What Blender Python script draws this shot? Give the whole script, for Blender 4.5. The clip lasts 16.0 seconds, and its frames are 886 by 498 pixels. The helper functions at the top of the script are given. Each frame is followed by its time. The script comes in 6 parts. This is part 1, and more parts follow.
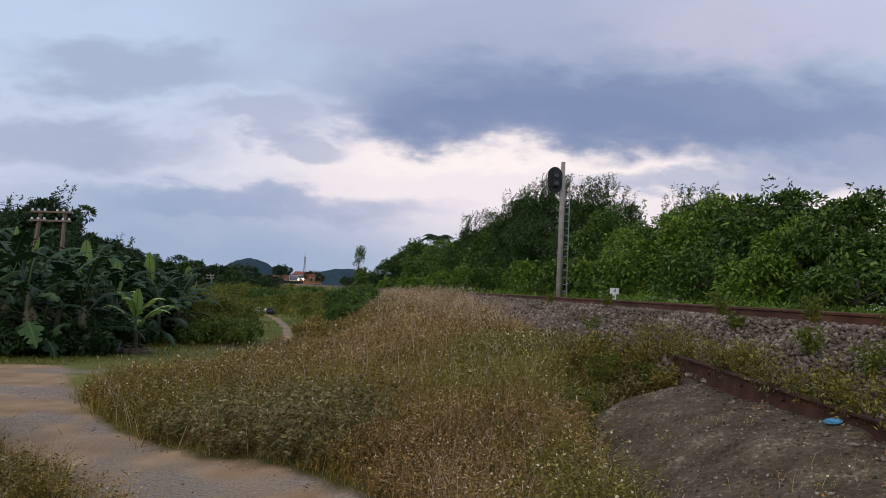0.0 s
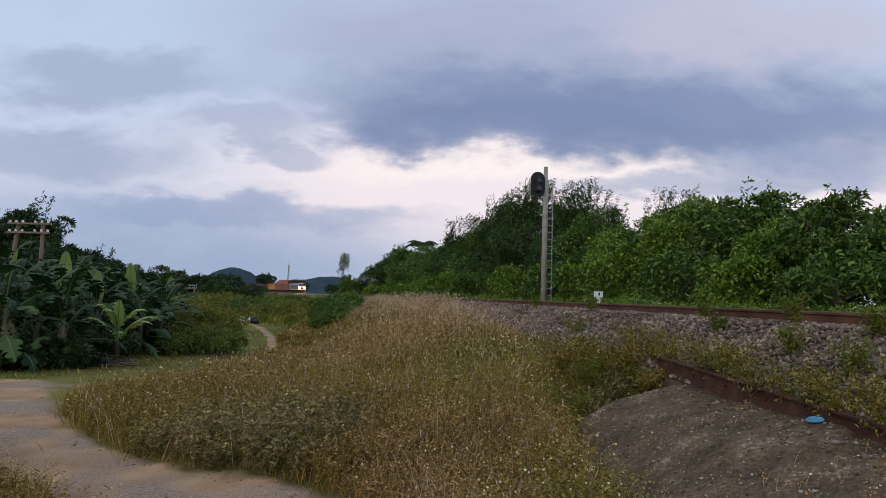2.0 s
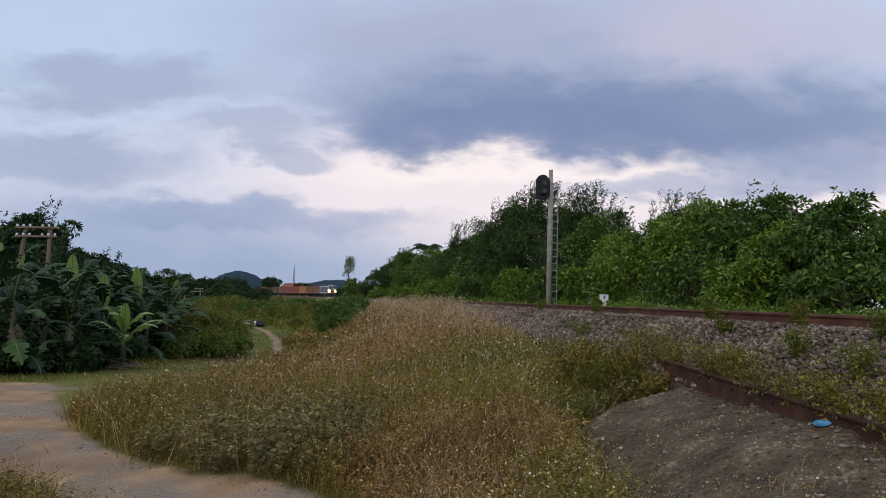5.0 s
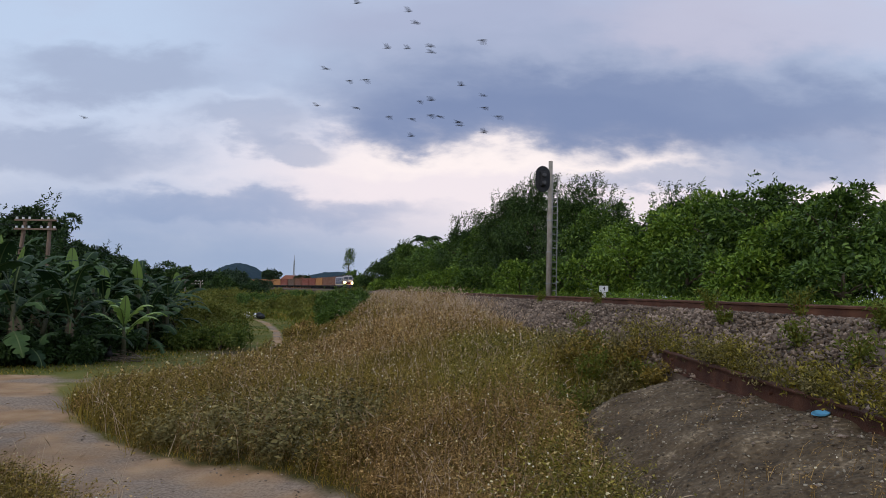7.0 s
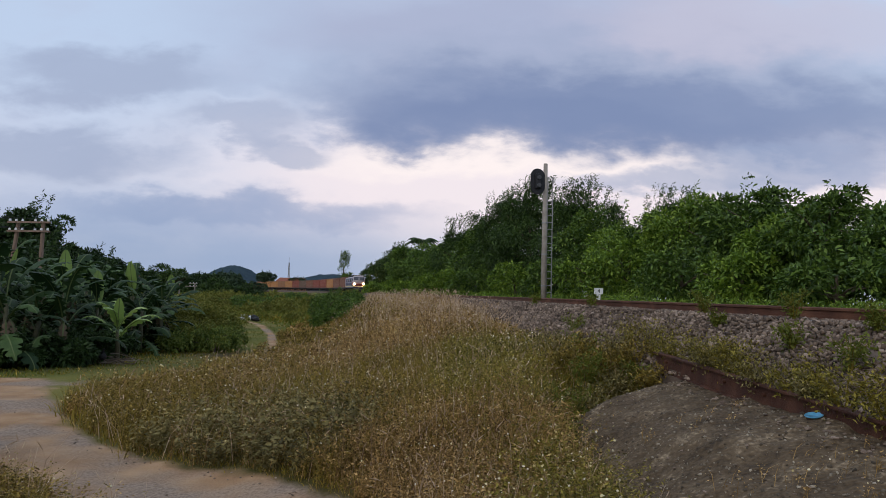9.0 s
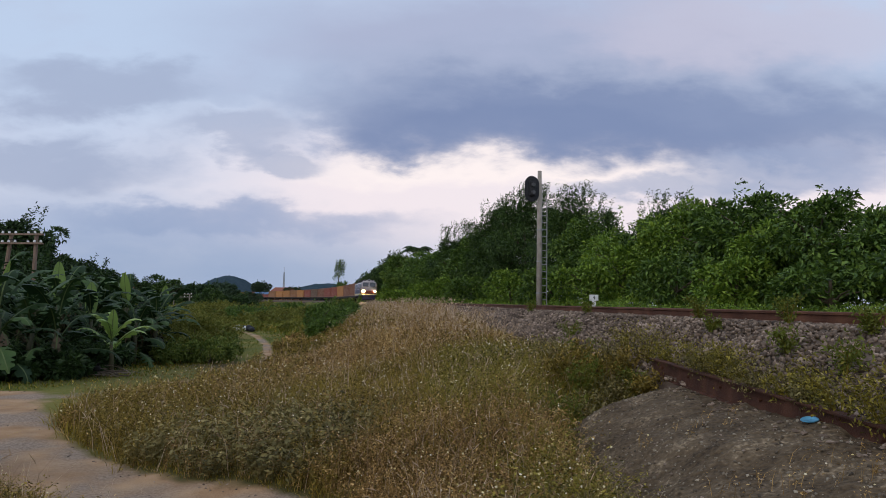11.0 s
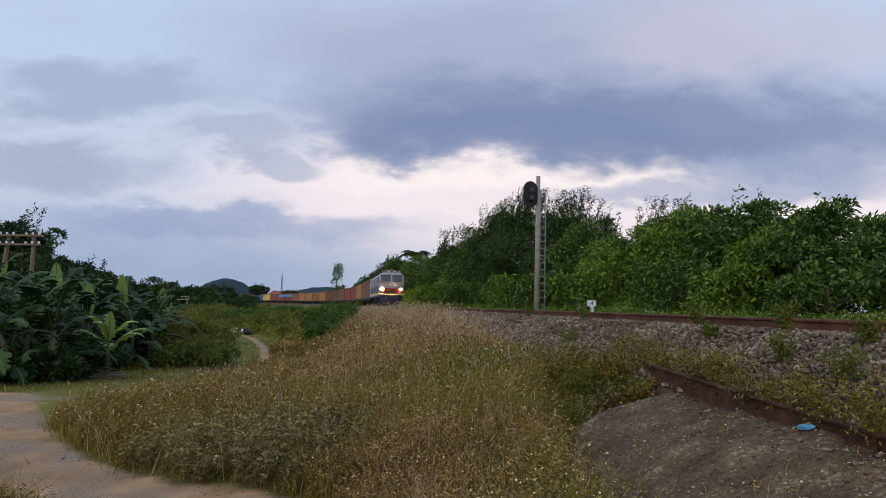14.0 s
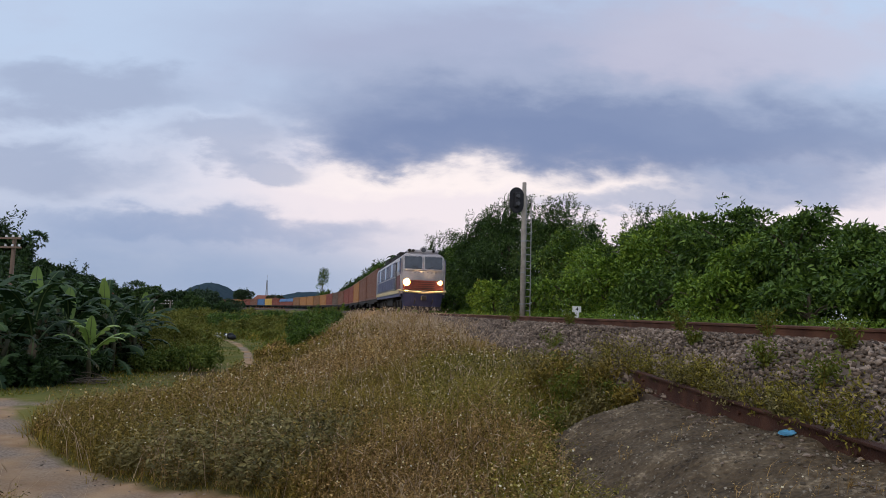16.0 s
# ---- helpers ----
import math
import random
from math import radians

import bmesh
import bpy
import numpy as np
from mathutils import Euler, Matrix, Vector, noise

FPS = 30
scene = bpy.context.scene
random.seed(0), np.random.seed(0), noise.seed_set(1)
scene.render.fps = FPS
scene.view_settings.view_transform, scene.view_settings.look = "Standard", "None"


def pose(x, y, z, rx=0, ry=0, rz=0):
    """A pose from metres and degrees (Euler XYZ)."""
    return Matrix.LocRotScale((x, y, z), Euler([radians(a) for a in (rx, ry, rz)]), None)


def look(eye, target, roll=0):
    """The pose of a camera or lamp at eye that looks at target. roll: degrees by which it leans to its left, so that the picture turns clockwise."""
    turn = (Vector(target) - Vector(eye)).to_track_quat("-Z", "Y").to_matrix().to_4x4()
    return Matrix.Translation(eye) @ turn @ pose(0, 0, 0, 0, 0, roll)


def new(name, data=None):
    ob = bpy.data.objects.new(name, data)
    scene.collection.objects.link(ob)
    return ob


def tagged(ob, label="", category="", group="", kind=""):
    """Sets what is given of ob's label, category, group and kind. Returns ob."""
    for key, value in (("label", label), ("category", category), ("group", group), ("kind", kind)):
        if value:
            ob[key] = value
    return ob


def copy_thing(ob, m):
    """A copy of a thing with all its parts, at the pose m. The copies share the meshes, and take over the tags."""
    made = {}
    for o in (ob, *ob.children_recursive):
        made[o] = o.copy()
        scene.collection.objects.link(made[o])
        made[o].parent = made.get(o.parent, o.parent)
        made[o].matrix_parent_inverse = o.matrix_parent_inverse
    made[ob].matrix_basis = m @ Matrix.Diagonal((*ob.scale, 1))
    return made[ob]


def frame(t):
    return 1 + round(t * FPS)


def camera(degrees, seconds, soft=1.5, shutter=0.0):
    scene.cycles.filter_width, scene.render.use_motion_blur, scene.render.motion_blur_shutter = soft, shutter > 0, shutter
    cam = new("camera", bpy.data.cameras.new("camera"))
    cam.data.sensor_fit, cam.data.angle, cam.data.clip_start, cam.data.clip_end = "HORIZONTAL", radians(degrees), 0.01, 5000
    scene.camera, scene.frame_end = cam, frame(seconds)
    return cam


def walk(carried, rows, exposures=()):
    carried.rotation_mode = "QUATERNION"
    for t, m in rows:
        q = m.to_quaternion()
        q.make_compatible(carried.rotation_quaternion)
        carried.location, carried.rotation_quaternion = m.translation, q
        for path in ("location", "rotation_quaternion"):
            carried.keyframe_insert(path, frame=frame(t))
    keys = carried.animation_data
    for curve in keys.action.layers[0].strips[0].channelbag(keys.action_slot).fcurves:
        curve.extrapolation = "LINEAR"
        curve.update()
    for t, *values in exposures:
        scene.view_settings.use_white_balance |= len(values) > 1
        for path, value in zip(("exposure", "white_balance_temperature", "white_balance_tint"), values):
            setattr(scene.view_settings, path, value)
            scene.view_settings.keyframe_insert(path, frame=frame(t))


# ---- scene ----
cam = camera(69.0, 16.0, soft=0.8, shutter=0.4)

EYE = (0.0, 0.0, 1.60)
# seconds, yaw, pitch, roll of the hand-held camera
CAMERA_ROWS = [
    (0, -0.06, 3.66, -2.68), (0.5, 0.04, 3.79, -2.14), (1, -0.19, 4.11, -1.56), (1.5, -0.63, 4.16, -1.55),
    (2, -1.38, 4.25, -1.73), (2.5, -1.21, 4.53, -1.82), (3, -0.91, 4.84, -1.89), (3.5, -0.85, 4.86, -1.82),
    (4, -0.89, 4.69, -1.54), (6.3, -0.94, 4.15, -1.90), (6.5, -0.61, 3.74, -1.14), (7, -0.91, 3.78, -1.54),
    (7.5, -0.98, 3.78, -1.71), (8, -1.05, 4.04, -1.57), (8.5, -1.19, 3.71, -1.34), (9, -1.34, 4.00, -1.53),
    (9.2, -1.19, 4.45, -1.80), (11.5, -1.80, 4.73, -0.82), (12, -1.79, 4.72, -1.10), (12.5, -1.64, 5.19, -1.30),
    (13, -1.57, 4.78, -1.24), (13.5, -1.81, 4.86, -1.55), (14, -1.91, 5.13, -1.38), (14.5, -1.84, 5.03, -1.36),
    (15, -2.43, 5.53, -1.73), (15.5, -2.77, 5.68, -1.85), (16, -3.17, 5.64, -1.61),
]
walk(cam, [(t, pose(EYE[0] + 0.0018 * t, EYE[1], EYE[2], 90 + p, r, y)) for t, y, p, r in CAMERA_ROWS],
     exposures=[(0, 0.0), (16, 0.0)])

# ---------------------------------------------------------------- light
SUN_ELEVATION, SUN_AZIMUTH = 32.0, 215.0     # degrees; azimuth clockwise from ahead (+y)

sun = new("sun", bpy.data.lights.new("sun", "SUN"))
sun.data.energy, sun.data.angle, sun.data.color = 0.9, radians(40), (1.0, 0.93, 0.84)
_e, _a = radians(SUN_ELEVATION), radians(SUN_AZIMUTH)
sun.matrix_world = look((0, 0, 0), (-math.sin(_a) * math.cos(_e), -math.cos(_a) * math.cos(_e), -math.sin(_e)))


def make_world():
    world = bpy.data.worlds.new("dusk_sky")
    scene.world = world
    world.use_nodes = True
    nt = world.node_tree
    nt.nodes.clear()
    N, L = nt.nodes.new, nt.links.new

    def m(op, a, b=0.0, c=0.0, clamp=False):
        n = N("ShaderNodeMath")
        n.operation, n.use_clamp = op, clamp
        for i, v in enumerate((a, b, c)):
            if hasattr(v, "is_linked"):
                L(v, n.inputs[i])
            else:
                n.inputs[i].default_value = v
        return n.outputs[0]

    def mix(f, a, b):
        n = N("ShaderNodeMix")
        n.data_type = "RGBA"
        for i, v in ((0, f), (6, a), (7, b)):
            if hasattr(v, "is_linked"):
                L(v, n.inputs[i])
            else:
                n.inputs[i].default_value = v if i == 0 else (*v, 1)
        return n.outputs[2]

    def step(x, lo, hi):
        n = N("ShaderNodeMapRange")
        n.interpolation_type = "SMOOTHSTEP"
        L(x, n.inputs[0])
        n.inputs[1].default_value, n.inputs[2].default_value = lo, hi
        return n.outputs[0]

    tc = N("ShaderNodeTexCoord")
    sep = N("ShaderNodeSeparateXYZ")
    L(tc.outputs["Generated"], sep.inputs[0])
    x, y, z = sep.outputs
    ay = m("MAXIMUM", m("ABSOLUTE", y), 0.12)
    u, v = m("DIVIDE", x, ay), m("DIVIDE", z, ay)
    comb = N("ShaderNodeCombineXYZ")
    L(u, comb.inputs[0]), L(m("MULTIPLY", v, 2.2), comb.inputs[1]), L(m("SIGN", y), comb.inputs[2])

    def noise_tex(scale, detail=6.0, rough=0.55, distort=0.0):
        n = N("ShaderNodeTexNoise")
        n.inputs["Scale"].default_value, n.inputs["Detail"].default_value = scale, detail
        n.inputs["Roughness"].default_value, n.inputs["Distortion"].default_value = rough, distort
        L(comb.outputs[0], n.inputs["Vector"])
        return n.outputs[0]

    n1, n2, n3 = noise_tex(3.0, 7, 0.56), noise_tex(8.5, 8, 0.56, 0.15), noise_tex(2.2, 5)
    wob1 = m("MULTIPLY", m("SUBTRACT", n1, 0.5), 0.42)
    wob2 = m("MULTIPLY", m("SUBTRACT", n2, 0.5), 0.36)
    uw, vw = m("ADD", u, wob1), m("ADD", v, m("MULTIPLY", m("ADD", wob1, wob2), 0.30))

    sky = N("ShaderNodeTexSky")
    sky.sky_type, sky.sun_disc = "NISHITA", False
    sky.sun_elevation, sky.sun_rotation = radians(SUN_ELEVATION), radians(SUN_AZIMUTH)
    dim = N("ShaderNodeVectorMath")
    dim.operation = "SCALE"
    L(sky.outputs[0], dim.inputs[0])
    dim.inputs["Scale"].default_value = 0.11
    # a thin bright veil over the clear sky
    veil = mix(step(v, 0.02, 0.42), (0.66, 0.66, 0.78), (0.55, 0.665, 0.865))
    col = mix(0.84, dim.outputs[0], veil)
    # pale rosy light low over the line of trees
    rosy = m("MULTIPLY", step(v, 0.03, 0.11), m("SUBTRACT", 1.0, step(vw, 0.19, 0.33)))
    rosy = m("MULTIPLY", rosy, step(uw, -0.55, -0.08))
    col = mix(m("MULTIPLY", rosy, 0.88), col, (0.89, 0.79, 0.82))
    # a soft broken layer everywhere
    layer = step(m("ADD", m("MULTIPLY", n1, 0.62), m("MULTIPLY", n2, 0.38)), 0.47, 0.66)
    col = mix(m("MULTIPLY", layer, m("MULTIPLY", 0.32, step(v, 0.15, 0.30))), col, (0.46, 0.50, 0.66))
    # cloud banks: centre u, v, half width, half height, tone, strength, softness
    tones = {"warm": (0.98, 0.88, 0.86), "dark": (0.190, 0.250, 0.425), "slate": (0.245, 0.325, 0.515), "grey": (0.335, 0.395, 0.555), "blue": (0.285, 0.375, 0.575), "lilac": (0.375, 0.408, 0.570), "pale": (0.54, 0.53, 0.66)}
    for cu, cv, hw, hh, tone, k, soft in (
            (0.22, 0.222, 0.36, 0.034, "warm", 0.85, 0.50),
            (0.16, 0.400, 0.48, 0.105, "lilac", 0.80, 0.55),
            (0.56, 0.450, 0.30, 0.060, "pale", 0.70, 0.50),
            (0.40, 0.322, 0.58, 0.082, "grey", 0.85, 0.45),
            (0.33, 0.295, 0.48, 0.072, "dark", 0.82, 0.38),
            (0.14, 0.275, 0.26, 0.046, "dark", 0.55, 0.32),
            (-0.52, 0.325, 0.18, 0.042, "grey", 0.75, 0.45),
            (-0.60, 0.205, 0.20, 0.042, "grey", 0.80, 0.45),
            (-0.31, 0.258, 0.10, 0.026, "grey", 0.62, 0.45),
            (-0.22, 0.226, 0.075, 0.020, "grey", 0.62, 0.40),
            (-0.46, 0.100, 0.32, 0.050, "blue", 0.66, 0.75),
            (-0.30, 0.124, 0.24, 0.024, "slate", 0.55, 0.50),
            (0.57, 0.215, 0.20, 0.034, "slate", 0.75, 0.40),
            (0.40, 0.180, 0.18, 0.020, "grey", 0.70, 0.50)):
        du, dv = m("DIVIDE", m("SUBTRACT", uw, cu), hw), m("DIVIDE", m("SUBTRACT", vw, cv), hh)
        dist = m("SQRT", m("ADD", m("MULTIPLY", du, du), m("MULTIPLY", dv, dv)))
        shade = m("ADD", 0.62, m("MULTIPLY", n3, 0.75), clamp=True)
        col = mix(m("MULTIPLY", m("MULTIPLY", step(dist, 1 + soft, 1 - soft), k), shade), col, tones[tone])
    # blue-grey haze along the horizon, towards the hills
    low = m("MULTIPLY", step(v, 0.145, 0.035), m("SUBTRACT", 1.0, m("MULTIPLY", step(uw, -0.3, 0.15), 0.55)))
    col = mix(m("MULTIPLY", low, 0.85), col, (0.29, 0.38, 0.56))
    bg = N("ShaderNodeBackground")
    L(col, bg.inputs[0])
    bg.inputs[1].default_value = 1.05
    out = N("ShaderNodeOutputWorld")
    L(bg.outputs[0], out.inputs[0])


make_world()


# ---------------------------------------------------------------- materials
def material(name, colours, scale=4.0, rough=0.8, metal=0.0, bump=0.0, bump_scale=60.0, island=0.0, relief=0.02,
             random_object=0.0, translucent=0.0, fine=0.25, stretch=(1, 1, 1), spec=0.3):
    """A surface whose colour runs over stops by broad noise, fine noise and a share of chance per piece."""
    mt = bpy.data.materials.new(name)
    mt.use_nodes = True
    nt = mt.node_tree
    nt.nodes.clear()
    N, L = nt.nodes.new, nt.links.new
    tc, mp = N("ShaderNodeTexCoord"), N("ShaderNodeMapping")
    mp.inputs["Scale"].default_value = stretch
    L(tc.outputs["Object"], mp.inputs[0])

    def noise_tex(sc, detail):
        n = N("ShaderNodeTexNoise")
        n.inputs["Scale"].default_value, n.inputs["Detail"].default_value = sc, detail
        L(mp.outputs[0], n.inputs["Vector"])
        return n.outputs[0]

    def m(op, a, b):
        n = N("ShaderNodeMath")
        n.operation = op
        for i, v in enumerate((a, b)):
            if hasattr(v, "is_linked"):
                L(v, n.inputs[i])
            else:
                n.inputs[i].default_value = v
        return n.outputs[0]

    broad, small = noise_tex(scale, 5), noise_tex(bump_scale, 4)
    f = m("ADD", m("MULTIPLY", broad, 1 - fine), m("MULTIPLY", small, fine))
    f = m("ADD", m("MULTIPLY", m("SUBTRACT", f, 0.5), 1.9), 0.5)
    if island:
        g = N("ShaderNodeNewGeometry")
        f = m("ADD", m("MULTIPLY", f, 1 - island), m("MULTIPLY", g.outputs["Random Per Island"], island))
    if random_object:
        g = N("ShaderNodeObjectInfo")
        f = m("ADD", m("MULTIPLY", f, 1 - random_object), m("MULTIPLY", g.outputs["Random"], random_object))
    ramp = N("ShaderNodeValToRGB")
    el = ramp.color_ramp.elements
    while len(el) < len(colours):
        el.new(0.5)
    for i, c in enumerate(colours):
        el[i].position, el[i].color = i / max(1, len(colours) - 1) * 0.8 + 0.1, (*c, 1)
    L(f, ramp.inputs[0])
    b = N("ShaderNodeBsdfPrincipled")
    L(ramp.outputs[0], b.inputs["Base Color"])
    L(m("ADD", m("MULTIPLY", small, 0.2), rough - 0.1), b.inputs["Roughness"])
    b.inputs["Metallic"].default_value = metal
    b.inputs["Specular IOR Level"].default_value = spec
    if bump:
        bp = N("ShaderNodeBump")
        bp.inputs["Strength"].default_value, bp.inputs["Distance"].default_value = bump, relief
        L(small, bp.inputs["Height"])
        L(bp.outputs[0], b.inputs["Normal"])
    out, shader = N("ShaderNodeOutputMaterial"), b.outputs[0]
    if translucent:
        tr, mx = N("ShaderNodeBsdfTranslucent"), N("ShaderNodeMixShader")
        L(ramp.outputs[0], tr.inputs[0])
        mx.inputs[0].default_value = translucent
        L(shader, mx.inputs[1]), L(tr.outputs[0], mx.inputs[2])
        shader = mx.outputs[0]
    L(shader, out.inputs[0])
    return mt


def glowing(name, colour, strength):
    mt = bpy.data.materials.new(name)
    mt.use_nodes = True
    b = mt.node_tree.nodes["Principled BSDF"]
    b.inputs["Base Color"].default_value = (*colour, 1)
    b.inputs["Emission Color"].default_value = (*colour, 1)
    b.inputs["Emission Strength"].default_value = strength
    return mt


def ground_material():
    """Soil, dusty path and short turf, told apart by the sheet's own 'path' and 'turf' values."""
    mt = bpy.data.materials.new("ground")
    mt.use_nodes = True
    nt = mt.node_tree
    N, L = nt.nodes.new, nt.links.new
    b = nt.nodes["Principled BSDF"]
    tc = N("ShaderNodeTexCoord")

    def noise_tex(sc, detail):
        n = N("ShaderNodeTexNoise")
        n.inputs["Scale"].default_value, n.inputs["Detail"].default_value = sc, detail
        L(tc.outputs["Object"], n.inputs["Vector"])
        return n.outputs[0]

    def ramp(f, *stops):
        r = N("ShaderNodeValToRGB")
        el = r.color_ramp.elements
        while len(el) < len(stops):
            el.new(0.5)
        for e, (p, c) in zip(el, stops):
            e.position, e.color = p, (*c, 1)
        L(f, r.inputs[0])
        return r.outputs[0]

    def mix(f, a, c):
        n = N("ShaderNodeMix")
        n.data_type = "RGBA"
        L(f, n.inputs[0]), L(a, n.inputs[6]), L(c, n.inputs[7])
        return n.outputs[2]

    def attr(name):
        n = N("ShaderNodeAttribute")
        n.attribute_name = name
        return n.outputs["Fac"]

    big, mid, small = noise_tex(0.35, 4), noise_tex(2.2, 6), noise_tex(38, 5)
    soil = ramp(mid, (0.30, (0.034, 0.022, 0.010)), (0.55, (0.062, 0.042, 0.020)), (0.75, (0.105, 0.075, 0.037)))
    turf = ramp(big, (0.30, (0.075, 0.095, 0.018)), (0.52, (0.14, 0.135, 0.028)), (0.72, (0.22, 0.175, 0.05)))
    dust_a = ramp(mid, (0.25, (0.25, 0.140, 0.070)), (0.5, (0.37, 0.225, 0.122)), (0.75, (0.49, 0.32, 0.185)))
    dust_b = ramp(small, (0.30, (0.14, 0.108, 0.086)), (0.62, (0.33, 0.255, 0.195)))
    wear = ramp(noise_tex(0.75, 3), (0.43, (0, 0, 0)), (0.57, (0.85, 0.85, 0.85)))
    dust = mix(wear, dust_a, dust_b)
    col = mix(attr("turf"), soil, turf)
    edge = N("ShaderNodeMath")
    edge.operation, edge.use_clamp = "MULTIPLY_ADD", True
    wob = N("ShaderNodeMath")
    wob.operation = "MULTIPLY_ADD"
    L(mid, wob.inputs[0])
    wob.inputs[1].default_value, wob.inputs[2].default_value = 1.0, -0.5
    add = N("ShaderNodeMath")
    L(attr("path"), add.inputs[0]), L(wob.outputs[0], add.inputs[1])
    L(add.outputs[0], edge.inputs[0])
    edge.inputs[1].default_value, edge.inputs[2].default_value = 2.6, -0.8
    col = mix(edge.outputs[0], col, dust)
    L(col, b.inputs["Base Color"])
    b.inputs["Roughness"].default_value = 0.95
    b.inputs["Specular IOR Level"].default_value = 0.15
    bp = N("ShaderNodeBump")
    bp.inputs["Strength"].default_value, bp.inputs["Distance"].default_value = 0.6, 0.03
    L(small, bp.inputs["Height"]), L(bp.outputs[0], b.inputs["Normal"])
    return mt


GROUND = ground_material()
BALLAST = material("ballast", [(0.030, 0.019, 0.013), (0.105, 0.074, 0.053), (0.205, 0.148, 0.108), (0.46, 0.35, 0.27)],
                   1.3, 0.9, bump=0.5, bump_scale=55, island=0.55)
BALLAST_PIECE = material("ballast_piece", [(0.036, 0.024, 0.016), (0.115, 0.082, 0.059), (0.21, 0.152, 0.112), (0.46, 0.35, 0.27)],
                         6, 0.9, bump=0.5, bump_scale=60, random_object=0.6)
GRIT = material("grit", [(0.05, 0.038, 0.026), (0.12, 0.095, 0.068), (0.20, 0.165, 0.12), (0.42, 0.36, 0.27)], 1.5, 0.95, island=0.75)
RUST = material("rusty_steel", [(0.035, 0.015, 0.010), (0.080, 0.032, 0.019), (0.15, 0.065, 0.038)], 5, 0.75, 0.25, 0.5, 90)
RAIL_STEEL = material("rail_steel", [(0.052, 0.021, 0.012), (0.100, 0.040, 0.022), (0.17, 0.074, 0.040)], 3, 0.72, 0.2, 0.3, 90)
SLEEPER = material("sleeper_concrete", [(0.22, 0.20, 0.18), (0.33, 0.31, 0.28)], 5, 0.9, bump=0.4)
CONCRETE = material("old_concrete", [(0.022, 0.013, 0.006), (0.080, 0.052, 0.027), (0.140, 0.098, 0.057), (0.40, 0.30, 0.19)],
                    4.2, 0.95, bump=1.0, bump_scale=30, fine=0.50, relief=0.034)
POLE_CONCRETE = material("pole_concrete", [(0.20, 0.175, 0.145), (0.29, 0.255, 0.215), (0.36, 0.32, 0.275)], 4, 0.9, bump=0.2)
BLACK_PAINT = material("black_paint", [(0.012, 0.012, 0.014), (0.03, 0.03, 0.034)], 8, 0.6)
GALVANISED = material("galvanised_steel", [(0.22, 0.22, 0.22), (0.36, 0.35, 0.34)], 9, 0.55, 0.5)
WHITE_PAINT = material("white_paint", [(0.60, 0.60, 0.60), (0.80, 0.80, 0.80)], 6, 0.6)
WOOD_POLE = material("weathered_pole", [(0.15, 0.10, 0.075), (0.28, 0.20, 0.15)], 3, 0.9, bump=0.4, stretch=(4, 4, 0.5))
BARK = material("bark", [(0.06, 0.045, 0.03), (0.14, 0.11, 0.08)], 6, 0.95, bump=0.8, bump_scale=30, stretch=(3, 3, 0.6))
LEAF_BRIGHT = material("bright_leaves", [(0.022, 0.045, 0.006), (0.095, 0.17, 0.018), (0.18, 0.275, 0.030), (0.31, 0.41, 0.055)],
                       0.45, 0.55, island=0.60, translucent=0.22)
LEAF_MID = material("mid_leaves", [(0.016, 0.034, 0.007), (0.055, 0.105, 0.016), (0.108, 0.180, 0.027), (0.215, 0.305, 0.048)],
                    0.45, 0.55, island=0.60, translucent=0.18)
LEAF_DARK = material("dark_leaves", [(0.010, 0.022, 0.007), (0.032, 0.064, 0.017), (0.080, 0.135, 0.034)],
                     0.4, 0.55, island=0.55, translucent=0.2)
LEAF_FEATHER = material("feathery_leaves", [(0.012, 0.026, 0.007), (0.045, 0.085, 0.018), (0.105, 0.17, 0.034)], 0.4, 0.55, island=0.6, translucent=0.2)
LEAF_FAR = material("far_leaves", [(0.020, 0.040, 0.020), (0.04, 0.072, 0.032), (0.065, 0.10, 0.04)], 0.2, 0.7, island=0.5)
GRASS_DRY = material("dry_grass", [(0.048, 0.026, 0.010), (0.255, 0.155, 0.054), (0.47, 0.305, 0.120), (0.80, 0.60, 0.32)],
                     0.9, 0.8, island=0.42, translucent=0.25)
GRASS_OLIVE = material("olive_grass", [(0.026, 0.020, 0.003), (0.158, 0.120, 0.013), (0.33, 0.245, 0.030), (0.66, 0.48, 0.115)],
                       0.8, 0.8, island=0.42, translucent=0.25)
GRASS_GREEN = material("green_grass", [(0.060, 0.080, 0.010), (0.125, 0.145, 0.018), (0.20, 0.20, 0.030)],
                       0.5, 0.75, island=0.5, translucent=0.28)
WEED_LEAF = material("weed_leaves", [(0.024, 0.017, 0.003), (0.132, 0.094, 0.014), (0.265, 0.184, 0.030), (0.50, 0.345, 0.085)], 0.6, 0.7, island=0.6, translucent=0.2)
GREEN_WEED = material("yellow_green_weeds", [(0.020, 0.017, 0.003), (0.118, 0.100, 0.012), (0.245, 0.200, 0.024), (0.52, 0.41, 0.085)], 0.7, 0.7, island=0.6, translucent=0.22)
RUSSET_WEED = material("russet_weeds", [(0.032, 0.018, 0.006), (0.205, 0.120, 0.036), (0.40, 0.245, 0.080), (0.74, 0.50, 0.21)], 0.8, 0.8, island=0.6, translucent=0.2)
GREY_WEED = material("grey_green_weeds", [(0.030, 0.025, 0.008), (0.135, 0.112, 0.037), (0.25, 0.205, 0.072), (0.48, 0.38, 0.16)], 0.9, 0.75, island=0.5, translucent=0.15)
